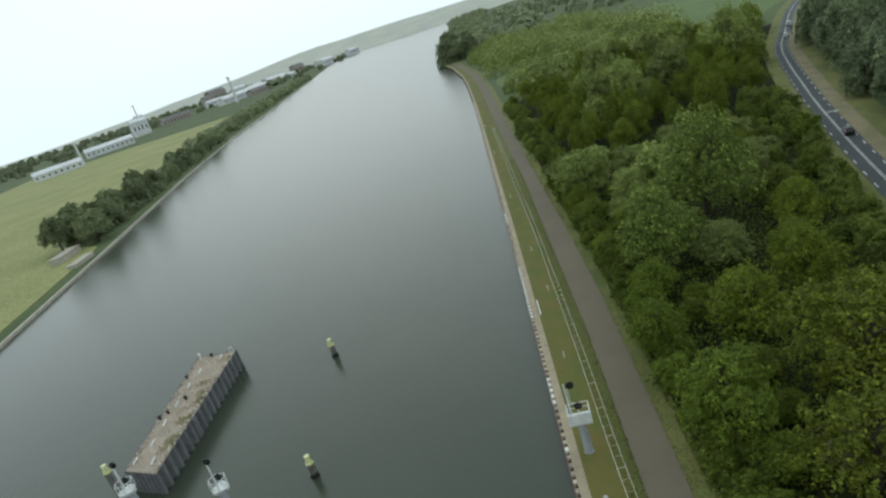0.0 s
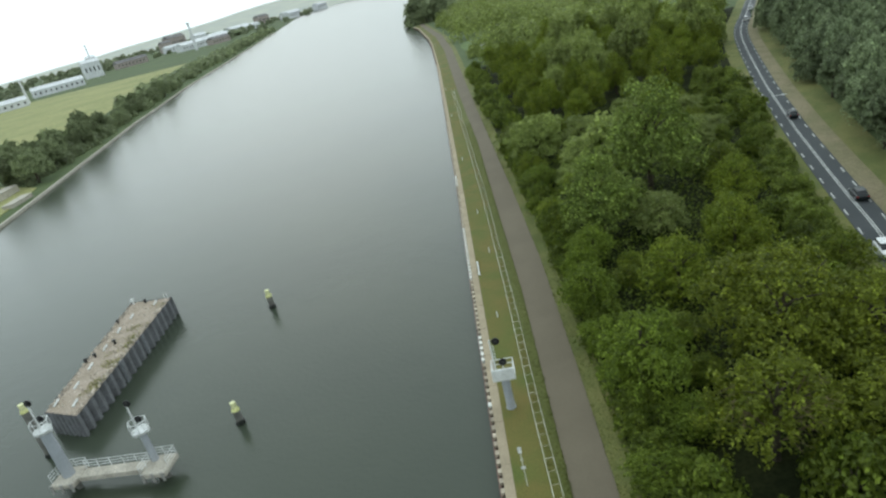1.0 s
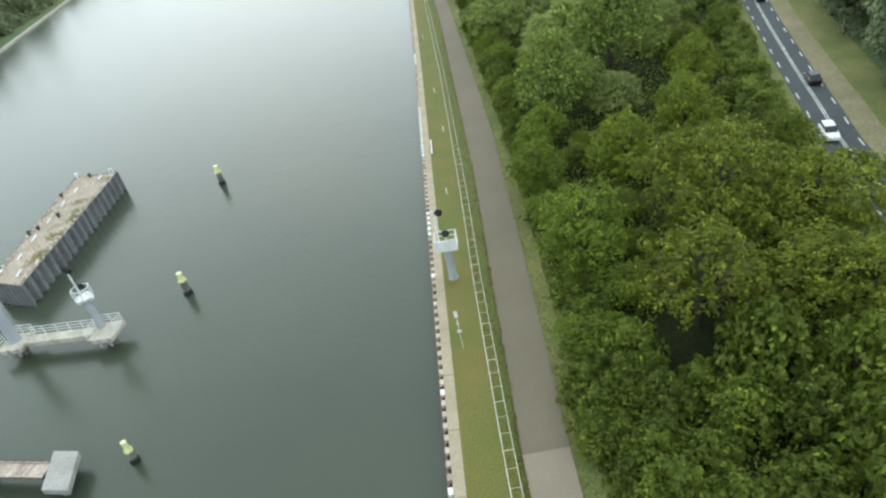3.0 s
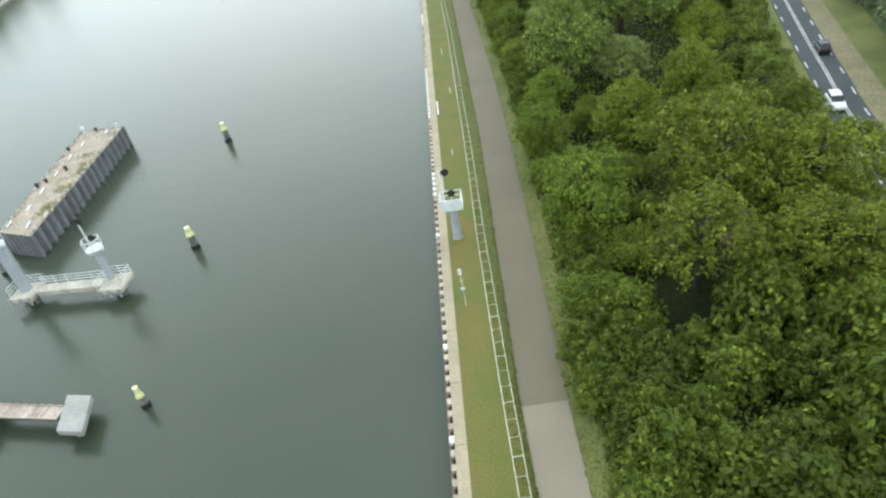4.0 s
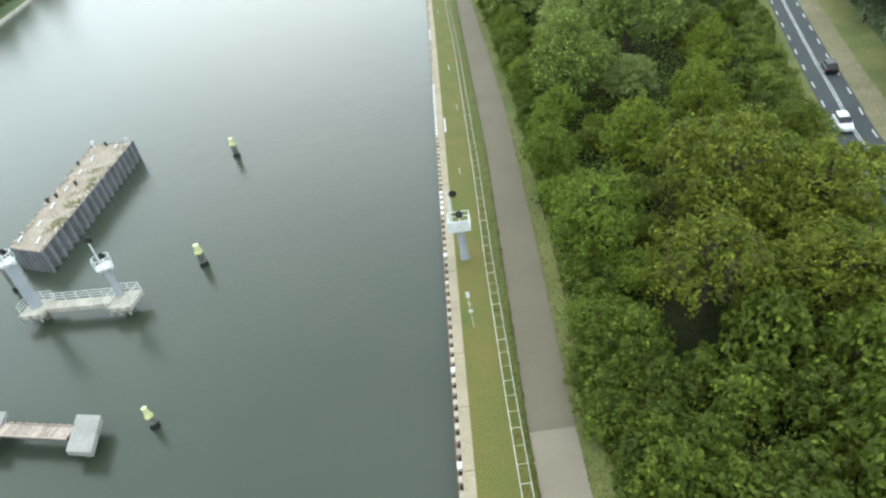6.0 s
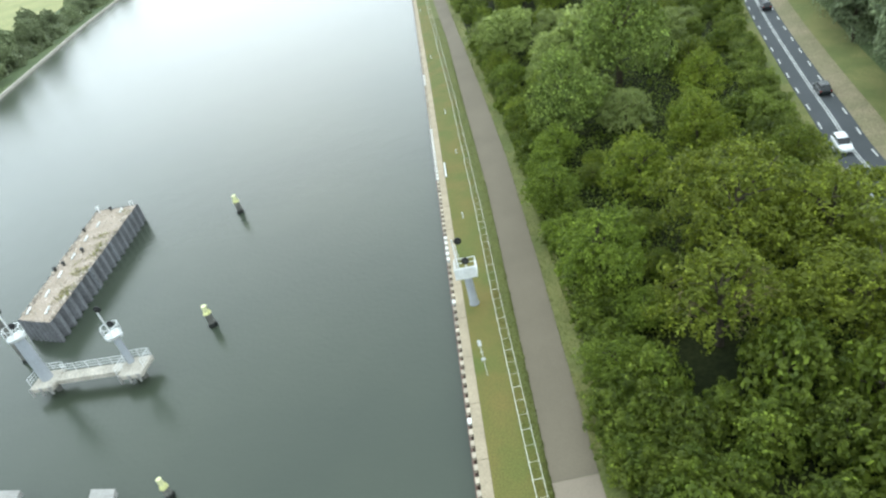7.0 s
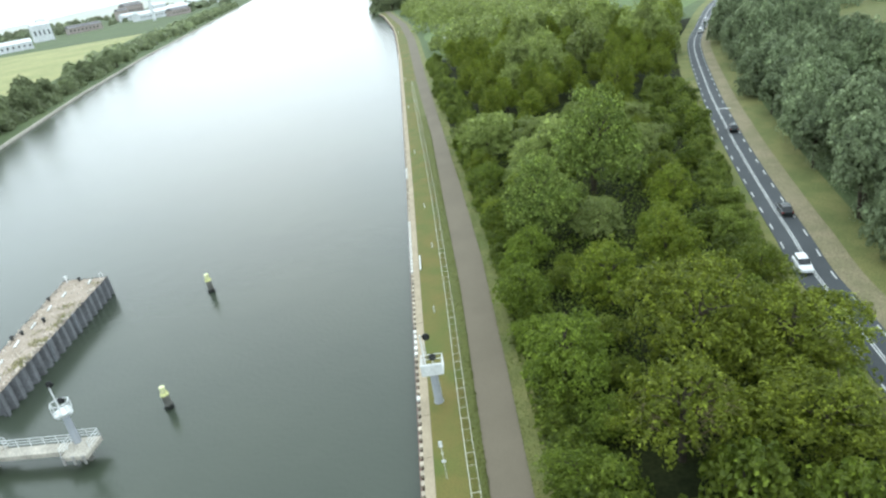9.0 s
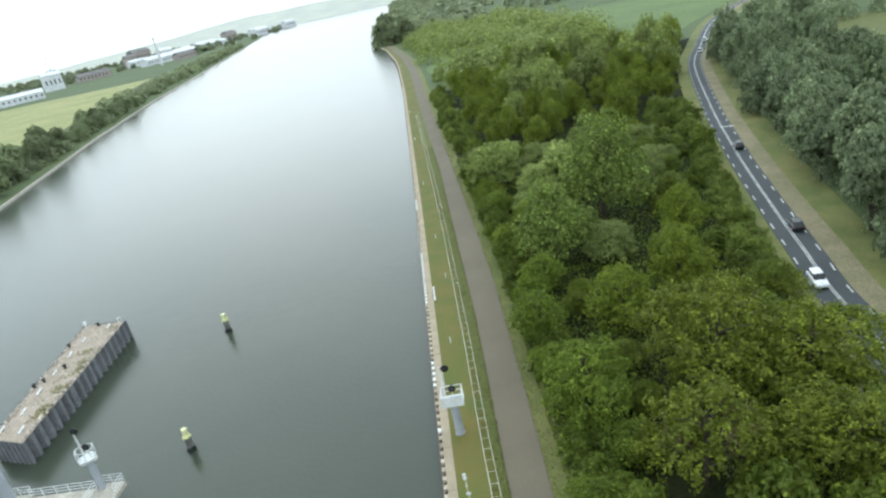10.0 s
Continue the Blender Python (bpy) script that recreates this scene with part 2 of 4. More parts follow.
def part(name, bm, mat, parent, label="", smooth=False):
    ob = new(name, mesh_of(name, bm, mat, smooth))
    ob.parent = parent
    if label:
        tagged(ob, label)
    return ob


def thing(name, m, label, category, group="", kind=""):
    ob = new(name)
    ob.empty_display_size = 0.3
    ob.matrix_basis = m
    return tagged(ob, label, category, group, kind)


def solid(name, bm, mat, label, category, kind="structure", group="", smooth=False):
    return tagged(new(name, mesh_of(name, bm, mat, smooth)), label, category, group, kind)


def box(bm, x0, x1, y0, y1, z0, z1, bevel=0.0):
    r = bmesh.ops.create_cube(bm, size=1, matrix=Matrix.LocRotScale(((x0 + x1) / 2, (y0 + y1) / 2, (z0 + z1) / 2), None, (x1 - x0, y1 - y0, z1 - z0)))
    if bevel:
        es = list({e for v in r["verts"] for e in v.link_edges})
        bmesh.ops.bevel(bm, geom=es, offset=bevel, segments=1, affect="EDGES")
    return bm


def tube(bm, a, b, r0, r1=None, seg=10):
    a, b = Vector(a), Vector(b)
    d = b - a
    q = d.to_track_quat("Z", "Y")
    bmesh.ops.create_cone(bm, cap_ends=True, segments=seg, radius1=r0, radius2=r0 if r1 is None else r1, depth=d.length,
                          matrix=Matrix.LocRotScale((a + b) / 2, q, None))
    return bm


def at(table, y):
    ys, xs = zip(*table)
    return float(np.interp(y, ys, xs))


def strip(bm, ys, left, right, z, skirt=0.25):
    """A flat band along y between two edges, with sides that reach into the ground."""
    rows = []
    for y in ys:
        a, b = at(left, y), at(right, y)
        rows.append([bm.verts.new(p) for p in ((a, y, z - skirt), (a, y, z), (b, y, z), (b, y, z - skirt))])
    for p, q in zip(rows, rows[1:]):
        for i in range(3):
            bm.faces.new((p[i], p[i + 1], q[i + 1], q[i]))
    return bm


def ribbon(bm, line, off0, off1, z, skirt=0.2):
    """A band that follows a plan line, between two offsets to its right."""
    rows = []
    for i, p in enumerate(line):
        a, b = line[max(0, i - 1)], line[min(len(line) - 1, i + 1)]
        d = Vector((b[0] - a[0], b[1] - a[1])).normalized()
        n = Vector((d.y, -d.x))
        l, r = Vector(p) + n * off0, Vector(p) + n * off1
        rows.append([bm.verts.new(v) for v in ((*l, z - skirt), (*l, z), (*r, z), (*r, z - skirt))])
    for p, q in zip(rows, rows[1:]):
        for i in range(3):
            bm.faces.new((p[i], p[i + 1], q[i + 1], q[i]))
    bmesh.ops.recalc_face_normals(bm, faces=bm.faces)
    return bm


def smooth_line(points, step):
    """A line through plan points, resampled at even steps."""
    pts = [Vector(p) for p in points]
    dense = []
    for i in range(len(pts) - 1):
        p0, p1, p2, p3 = pts[max(0, i - 1)], pts[i], pts[i + 1], pts[min(len(pts) - 1, i + 2)]
        for k in range(24):
            t = k / 24
            dense.append(0.5 * ((2 * p1) + (p2 - p0) * t + (2 * p0 - 5 * p1 + 4 * p2 - p3) * t * t + (3 * p1 - p0 - 3 * p2 + p3) * t ** 3))
    dense.append(pts[-1])
    out, left = [dense[0]], step
    for a, b in zip(dense, dense[1:]):
        d = (b - a).length
        while left <= d:
            out.append(a.lerp(b, left / d))
            left += step
        left -= d
    return out


# ---- ground, canal and banks ----
LAND = 1.45
BANK_X = [(-600, 0.0), (150, -0.1), (230, -0.5), (320, -1.0), (430, -3.0), (480, -5.0), (600, -14.0), (620, -18.0), (630, -21.0), (800, -18.0), (1200, -18.0), (2200, -26.0), (4800, -70.0)]
LEFT_X = [(-600, -116.0), (100, -122.0), (170, -135.5), (254, -152.0), (411, -184.0), (591, -214.0), (840, -246.0), (1400, -318.0), (4800, -800.0)]
PATH_L = [(-300, 5.2), (20, 5.5), (40, 5.55), (52, 5.4), (79, 6.05), (100, 6.55), (137, 6.55), (180, 6.7), (264, 5.2), (392, 4.0), (480, 0.5), (620, -12.0), (900, -18.0)]
RAIL_X = [(-60, 4.3), (40, 4.3), (55, 4.15), (75, 4.15), (94, 4.4), (137, 4.5), (170, 4.2), (214, 3.7), (262, 3.2)]
PATH_R = [(-300, 8.6), (20, 8.7), (40, 8.8), (52, 8.95), (78, 9.8), (108, 10.5), (137, 10.4), (180, 9.9), (264, 9.1), (392, 8.3), (480, 5.0), (620, -8.0), (900, -14.0)]


def ground():
    bm = bmesh.new()
    ys = [-600, -200, 0, 60, 100, 150, 170, 230, 254, 320, 411, 430, 480, 560, 591, 620, 630, 800, 1000, 1200, 1400, 2200, 3400, 4800]
    rows = []
    for y in ys:
        r, l = at(BANK_X, y), at(LEFT_X, y)
        prof = [(-4800, 1.2), (-900, 1.2), (l - 60, 1.3), (l - 3.0, 1.2), (l - 0.4, 0.8), (l - 0.3, -4.0),
                (r + 0.62, -4.0), (r + 0.63, LAND - 0.03), (r + 20, LAND - 0.03), (r + 60, LAND - 0.03), (r + 160, LAND), (900, LAND), (4800, LAND)]
        rows.append([bm.verts.new((x, y, z)) for x, z in prof])
    for p, q in zip(rows, rows[1:]):
        for i in range(len(p) - 1):
            bm.faces.new((p[i], p[i + 1], q[i + 1], q[i]))
    return solid("ground", bm, M["ground"], "green grassy ground along both canal banks", "ground")


ground()
bm = bmesh.new()
bmesh.ops.create_grid(bm, x_segments=1, y_segments=1, size=1, matrix=Matrix.LocRotScale((-460, 2100, 0), None, (480, 2700, 1)))
solid("water", bm, M["water"], "calm grey-green canal water with faint ripples", "water")

near_ys = [-60, 0, 20, 40, 52, 65, 79, 90, 100, 108, 120, 137, 150, 165, 180, 205, 230, 264, 290, 320, 360, 392, 430, 480, 530, 580, 618]
quay = thing("quay", pose(0, 0, 0), "concrete quay coping above a rusty sheet-pile wall", "quay", kind="structure")
bm = bmesh.new()
strip(bm, [y for y in near_ys if y >= 320], [(y, at(BANK_X, y) + 0.34) for y in near_ys], [(y, at(BANK_X, y) + 1.25) for y in near_ys], LAND + 0.02, 0.6)
part("coping", bm, M["concrete"], quay, "worn tan concrete coping")
bm = bmesh.new()
prev = None
y = -60.0
while y < 480:
    for dy, dx in ((0.0, 0.08), (0.42, 0.08), (0.6, 0.4), (1.02, 0.4)):
        x = at(BANK_X, y + dy) + dx
        cur = [bm.verts.new((x, y + dy, -2)), bm.verts.new((x, y + dy, LAND - 0.12))]
        if prev:
            bm.faces.new((prev[0], cur[0], cur[1], prev[1]))
        prev = cur
    y += 1.2
part("sheet_pile_wall", bm, M["dark_sheet"], quay, "rusty brown corrugated sheet-pile wall")

bm = bmesh.new()
strip(bm, near_ys, [(y, at(BANK_X, y) - 0.13) for y in near_ys], [(y, at(BANK_X, y) + 0.07) for y in near_ys], LAND - 0.55, 0.2)
part("waling", bm, M["rust"], quay, "reddish rusty waling along the piles")

grass_r = [(y, at(PATH_L, y) - 0.02) for y in near_ys]
bm = bmesh.new()
strip(bm, near_ys, [(y, at(BANK_X, y) + 1.25) for y in near_ys], grass_r, LAND + 0.0, 0.1)
solid("grass_verge", bm, M["grass"], "mown green grass strip between quay and path", "grass")
bm = bmesh.new()
strip(bm, near_ys, [(y, at(PATH_R, y) + 0.02) for y in near_ys], [(y, at(PATH_R, y) + 2.1) for y in near_ys], LAND + 0.0, 0.1)
solid("grass_verge", bm, M["bank_grass"], "dry grass verge between path and trees", "grass")
bm = bmesh.new()
rys = [y for y in near_ys if y < 265]
strip(bm, rys, [(y, min(at(RAIL_X, y) + 0.85, at(PATH_L, y) - 0.3)) for y in rys], [(y, at(PATH_L, y) - 0.02) for y in rys], LAND + 0.05, 0.1)
solid("rough_grass", bm, M["rough_grass"], "longer dark grass along the path's edge", "grass")
SEAM = 52.6
ys = [y for y in near_ys if y > SEAM]
bm = bmesh.new()
strip(bm, [SEAM] + ys + [700, 900], PATH_L, PATH_R, LAND + 0.03)
solid("path", bm, M["asphalt"], "grey-brown asphalt service path beside the canal", "path")
bm = bmesh.new()
strip(bm, [y for y in near_ys if y < SEAM] + [SEAM - 0.03], PATH_L, PATH_R, LAND + 0.035)
solid("path", bm, M["asphalt_new"], "lighter newer section of the service path", "path")

ROAD = smooth_line([(15, -60), (28, 0), (38, 40), (42.5, 60), (46.3, 78), (48.3, 88), (51.2, 98), (54.5, 110), (61.2, 133), (66.5, 150), (77, 182), (98, 240), (116, 276), (141, 323), (167, 361), (195, 392), (300, 470), (600, 620)], 2.0)
bm = ribbon(bmesh.new(), ROAD, -2.15, 2.15, LAND + 0.04)
road = solid("road", bm, M["road"], "dark grey two-lane asphalt country road", "road")
bm = ribbon(bmesh.new(), ROAD, 2.18, 5.0, LAND + 0.02)
solid("sandy_verge", bm, M["dirt"], "dry tan verge along the road", "verge")
bm = ribbon(bmesh.new(), ROAD, 5.0, 9.5, LAND + 0.01)
solid("grass_verge", bm, M["bank_grass"], "grassy road bank below the willows", "grass")
bm = ribbon(bmesh.new(), ROAD, -5.5, -2.18, LAND + 0.015)
solid("grass_verge", bm, M["bank_grass"], "narrow grass verge between road and wood", "grass")
bm = ribbon(bmesh.new(), ROAD, -0.19, -0.07, LAND + 0.046, 0.004)
ribbon(bm, ROAD, 0.07, 0.19, LAND + 0.046, 0.004)
part("centre_line", bm, M["paint"], road, "worn white double centre line")
fine = smooth_line([tuple(p) for p in ROAD], 0.5)


def dash(i, off, n):
    b = bmesh.new()
    ribbon(b, fine[i:i + n], off - 0.09, off + 0.09, LAND + 0.046, 0.004)
    return b


b = bmesh.new()
i = min(range(len(fine)), key=lambda k: abs(fine[k].y - 162))
ribbon(b, fine[i:i + 2], -0.3, 2.6, LAND + 0.05, 0.004)
part("cross_mark", b, M["paint"], road, "white bar painted across one lane")
for off in (-1.8, 1.8):
    for i in range(60, 900, 12):
        part("edge_dash", dash(i + (5 if off < 0 else 0), off, 5), M["paint"], road)

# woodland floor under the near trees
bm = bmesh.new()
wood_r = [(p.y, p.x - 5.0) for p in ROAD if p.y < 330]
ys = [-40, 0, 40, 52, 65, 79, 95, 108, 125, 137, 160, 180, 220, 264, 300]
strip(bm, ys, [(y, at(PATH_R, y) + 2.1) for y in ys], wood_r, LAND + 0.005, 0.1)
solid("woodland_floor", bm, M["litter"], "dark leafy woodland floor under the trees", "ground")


# ---- left bank ----
bm = bmesh.new()
lys = [-200, 100, 170, 254, 330, 411, 500, 591, 800, 1000, 1400]
strip(bm, lys, [(y, at(LEFT_X, y) - 1.6) for y in lys], [(y, at(LEFT_X, y)) for y in lys], 0.9, 1.5)
solid("quay", bm, M["pale_concrete"], "low pale stone edge of the far bank", "quay")
bm = bmesh.new()
strip(bm, [60, 170, 255, 268, 300, 400, 700, 1000], [(60, -480), (1000, -700)], [(60, -124), (170, -141), (255, -158), (268, -162), (300, -204), (400, -222), (700, -300), (1000, -360)], 1.42, 0.4)
solid("field", bm, M["hay"], "yellowish hay field behind the far bank", "field")
bm = bmesh.new()
strip(bm, [312, 345, 385, 430, 560], [(312, 108), (345, 112), (385, 120), (560, 90)], [(312, 116), (345, 142), (385, 176), (560, 330)], LAND + 0.03, 0.1)
solid("meadow", bm, M["meadow"], "bright green meadow beside the road bend", "meadow")
bm = bmesh.new()
bmesh.ops.create_circle(bm, cap_ends=True, segments=28, radius=1.0, matrix=Matrix.LocRotScale((32, 385, LAND + 0.02), None, (19, 42, 1)))
solid("meadow", bm, M["meadow"], "pale green clearing in the farther wood", "meadow")
bm = bmesh.new()
strip(bm, [110, 150, 200, 270], [(110, 92), (150, 106), (270, 150)], [(110, 260), (270, 320)], LAND + 0.03, 0.1)
solid("meadow", bm, M["rough_grass"], "rough green meadow behind the roadside willows", "meadow")


# ---- trees ----
def quad_mesh(name, centres, normals, sizes, mat, seed):
    """Small bent leaf sprays: two triangles each."""
    rng = np.random.default_rng(seed)
    n = len(centres)
    t = rng.normal(size=(n, 3))
    t -= (t * normals).sum(1, keepdims=True) * normals
    t /= np.linalg.norm(t, axis=1, keepdims=True) + 1e-9
    b = np.cross(normals, t)
    s = sizes[:, None]
    v = np.stack([centres + t * s, centres + b * s * 0.55 + normals * s * 0.18, centres - t * s, centres - b * s * 0.55 + normals * s * 0.18], 1).reshape(-1, 3)
    k = np.arange(n)[:, None] * 4
    faces = np.concatenate([k + np.array([0, 1, 2]), k + np.array([0, 2, 3])], 0)
    me = bpy.data.meshes.new(name)
    me.from_pydata(v.tolist(), [], faces.tolist())
    me.materials.append(mat)
    return me


def crown_mesh(name, R, H, clumps, leaves, leaf, mat, seed, flat=0.9, droop=0.0, fill=0.9, tuft=0.5, skirts=7):
    """Tufts of leaf sprays standing proud of many merged lobes, over a deeper and darker layer of sprays."""
    rng = np.random.default_rng(seed)
    mid = np.array([0, 0, H - R * flat])
    k = 15
    ang = np.arange(k) * 2.4 + rng.uniform(0, 0.7, k)
    far = R * np.sqrt(np.linspace(0.0, 0.6, k)) * rng.uniform(0.8, 1.12, k)
    cen = mid + np.stack([np.cos(ang) * far, np.sin(ang) * far, R * flat * rng.uniform(-0.2, 0.28, k) - 0.62 * far + 0.25 * R], 1)
    rad = R * rng.uniform(0.20, 0.43, k)
    rad[0] = R * 0.44
    # a lower skirt of lobes
    a = np.arange(skirts) * 0.9 + rng.uniform(0, 0.5, skirts)
    skirt = mid + np.stack([np.cos(a) * R * 0.6, np.sin(a) * R * 0.6, R * rng.uniform(-0.62, -0.38, skirts)], 1)
    cen, rad, k = np.concatenate([cen, skirt]), np.concatenate([rad, R * rng.uniform(0.26, 0.36, skirts)]), k + skirts

    def surface(n, deep, core):
        i = rng.choice(k, n * 4, p=rad ** 2 / (rad ** 2).sum())
        d = rng.normal(size=(n * 4, 3))
        d /= np.linalg.norm(d, axis=1, keepdims=True)
        d[d[:, 2] < -0.45, 2] *= -1
        p = cen[i] + d * (rad[i] * deep(n * 4))[:, None] * np.array([1, 1, 0.9])
        gap = (np.linalg.norm(p[:, None] - cen[None], axis=2) / rad[None])
        out = gap.min(1) > core
        p, d = p[out][:n], d[out][:n]
        return p, d

    C, N, S = [], [], []
    P, D = surface(int(clumps * 1.12), lambda n: rng.uniform(0.88, 1.02, n) + 0.34 * rng.random(n) ** 2.0, 0.84)
    for c, d in zip(P, D):
        # a tuft: a small dome of leaves round the end of a twig
        cr = tuft * rng.uniform(0.6, 1.35)
        m = int(leaves * rng.uniform(0.6, 1.5))
        axis = d * 0.8 + np.array([0, 0, 0.6]) + rng.normal(size=3) * 0.25
        axis /= np.linalg.norm(axis)
        e = rng.normal(size=(m, 3)) * 0.75 + axis * 0.9
        e /= np.linalg.norm(e, axis=1, keepdims=True)
        p = c + e * cr * rng.uniform(0.65, 1.1, (m, 1))
        p[:, 2] -= droop * rng.random(m) ** 2
        C.append(p), N.append(e + rng.normal(size=(m, 3)) * 0.28 + np.array([0, 0, 0.15])), S.append(leaf * rng.uniform(0.6, 1.25, m))
    p, d = surface(int(clumps * leaves * fill), lambda n: rng.uniform(0.70, 0.94, n), 0.62)
    C.append(p), N.append(d + rng.normal(size=d.shape) * 0.4 + np.array([0, 0, 0.3])), S.append(leaf * rng.uniform(0.9, 1.5, len(p)))
    N = np.concatenate(N)
    return quad_mesh(name, np.concatenate(C), N / np.linalg.norm(N, axis=1, keepdims=True), np.concatenate(S), mat, seed + 1)


def trunk_bm(R, H, seed):
    rng = random.Random(seed)
    bm = bmesh.new()
    r = 0.05 * R + 0.04
    fork = H - R * 1.15
    tube(bm, (0, 0, -0.3), (0.1, 0.05, max(fork, 0.8)), r * 1.25, r * 0.8, 8)
    tube(bm, (0.1, 0.05, max(fork, 0.8)), (0.05, -0.05, H - R * 0.55), r * 0.8, r * 0.3, 7)
    for i in range(6):
        a = i * 1.05 + rng.uniform(-0.3, 0.3)
        z0 = max(fork, 0.8) + rng.uniform(-0.1, 0.35) * R
        p1 = Vector((math.cos(a) * R * 0.32, math.sin(a) * R * 0.32, z0 + R * 0.28))
        p2 = Vector((math.cos(a + 0.2) * R * 0.55, math.sin(a + 0.2) * R * 0.55, z0 + R * 0.42))
        tube(bm, (0.07, 0, z0), p1, r * 0.45, r * 0.28, 6)
        tube(bm, p1, p2, r * 0.28, r * 0.08, 5)
    return bm


def twig_bm(R, H, seed, n):
    """Bare bowed twigs that show through the gaps of a crown."""
    rng = random.Random(seed)
    bm = bmesh.new()
    for i in range(n):
        a, up = rng.uniform(0, 6.283), rng.uniform(-0.25, 0.45)
        out = R * rng.uniform(0.6, 0.88) * math.sqrt(max(0.1, 1 - 0.55 * up * up))
        z = H - R * 0.95 + up * R * 0.85
        p0 = Vector((math.cos(a) * out * 0.35, math.sin(a) * out * 0.35, z - R * 0.35))
        p1 = Vector((math.cos(a + 0.15) * out * 0.75, math.sin(a + 0.15) * out * 0.75, z))
        p2 = Vector((math.cos(a + 0.3) * out, math.sin(a + 0.3) * out, z - R * 0.12))
        tube(bm, p0, p1, 0.05, 0.035, 5)
        tube(bm, p1, p2, 0.035, 0.015, 5)
        for k in (-0.25, 0.45):
            tube(bm, p1, p1.lerp(p2, 0.7) + Vector((math.cos(a + 1.57) * k * 2, math.sin(a + 1.57) * k * 2, rng.uniform(-0.1, 0.4))), 0.022, 0.01, 4)
    return bm


def tree_kind(name, R, H, clumps, leaves, leaf, mat, seed, label, category="tree", group="trees of the canal wood", twigs=0, trunk=1.0, **kw):
    t = thing(name, pose(0, 0, -80), label, category, group)
    part("trunk", trunk_bm(R, H * trunk, seed), M["bark"], t)
    crown = new("crown", crown_mesh("crown", R, H, clumps, leaves, leaf, mat, seed, **kw))
    crown.parent = t
    if twigs:
        part("branchwork", twig_bm(R, H, seed, twigs), M["twig"], t, "bare brown boughs")
    return t, R


KINDS = {
    "mid1": tree_kind("tree", 6.0, 11.0, 330, 22, 0.175, M["leaf_mid"], 11, "full green broadleaf tree in the canal wood", fill=0.55, tuft=0.52),
    "mid2": tree_kind("tree", 4.8, 10.0, 250, 21, 0.175, M["leaf_mid"], 12, "dense dark green broadleaf tree in the canal wood", fill=0.55, tuft=0.45),
    "deep1": tree_kind("tree", 6.0, 11.5, 360, 21, 0.185, M["leaf_deep"], 24, "deep green tree flecked with leaf sheen put into colour", fill=0.55, tuft=0.46),
    "olive1": tree_kind("tree", 6.6, 12.0, 380, 22, 0.18, M["leaf_olive"], 13, "large yellowish olive-green tree in the canal wood", droop=0.5, fill=0.4, tuft=0.55),
    "olive2": tree_kind("tree", 4.6, 9.5, 200, 20, 0.165, M["leaf_olive"], 14, "olive-green tree with twiggy gaps in its crown", droop=0.9, fill=0.3, tuft=0.42),
    "olive3": tree_kind("tree", 4.6, 9.5, 210, 20, 0.165, M["leaf_olive"], 26, "olive-green tree with brown twigs showing in its crown", droop=1.0, fill=0.3, tuft=0.42, twigs=40, skirts=2),
    "soft1": tree_kind("tree", 5.0, 10.0, 260, 21, 0.185, M["leaf_wood"], 27, "soft greyish green broadleaf tree in the canal wood", fill=0.6, tuft=0.46),
    "fresh1": tree_kind("tree", 4.8, 9.5, 330, 20, 0.155, M["leaf_fresh"], 15, "fresh green young tree beside the path", fill=0.55, tuft=0.36),
    "pale1": tree_kind("tree", 4.8, 9.5, 320, 18, 0.22, M["leaf_pale"], 16, "pale green rounded tree beside the path", fill=0.8, tuft=0.42),
    "bush1": tree_kind("bush", 2.6, 4.4, 95, 22, 0.165, M["leaf_bush"], 17, "large-leaved green bush at the wood's edge", "bush", "bushes at the wood's edge", flat=0.9, fill=0.6, tuft=0.42),
    "bush3": tree_kind("bush", 2.3, 3.9, 90, 21, 0.16, M["leaf_soft"], 28, "soft green shrub beside the country road", "bush", "shrubs beside the road", flat=0.9, fill=0.6, tuft=0.38),
    "bush2": tree_kind("bush", 2.0, 3.2, 70, 18, 0.155, M["leaf_bush"], 18, "dark green bush at the wood's edge", "bush", "bushes at the wood's edge", flat=0.9, fill=0.6, tuft=0.34),
    "willow": tree_kind("tree", 2.9, 8.4, 190, 17, 0.185, M["leaf_willow"], 19, "slender grey-green willow beyond the road", group="willows beyond the road", flat=1.4, fill=0.7, tuft=0.36, trunk=0.8),
    "wood1": tree_kind("tree", 6.2, 10.0, 170, 17, 0.34, M["leaf_wood"], 22, "green tree in the farther wood", group="trees of the farther wood", fill=0.7, tuft=0.7),
    "wood2": tree_kind("tree", 5.2, 8.5, 150, 15, 0.34, M["leaf_willow"], 23, "greyish green tree in the farther wood", group="trees of the farther wood", fill=0.7),
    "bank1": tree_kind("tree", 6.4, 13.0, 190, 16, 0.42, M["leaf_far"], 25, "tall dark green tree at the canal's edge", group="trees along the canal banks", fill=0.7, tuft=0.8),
}
used = {k: 0 for k in KINDS}
rnd = random.Random(5)


def plant(kind, x, y, size=1.0, tall=1.0, z=LAND - 0.05):
    ob, _ = KINDS[kind]
    m = pose(x, y, z, rnd.uniform(-4, 4), rnd.uniform(-4, 4), rnd.uniform(0, 360)) @ Matrix.Diagonal((size * rnd.uniform(0.86, 1.1), size * rnd.uniform(0.86, 1.1), size * tall, 1))
    if used[kind]:
        copy_thing(ob, m)
    else:
        ob.matrix_basis = m
        ob.scale = (1, 1, 1)
        ob.matrix_basis = m
    used[kind] += 1
    return x, y


placed = []
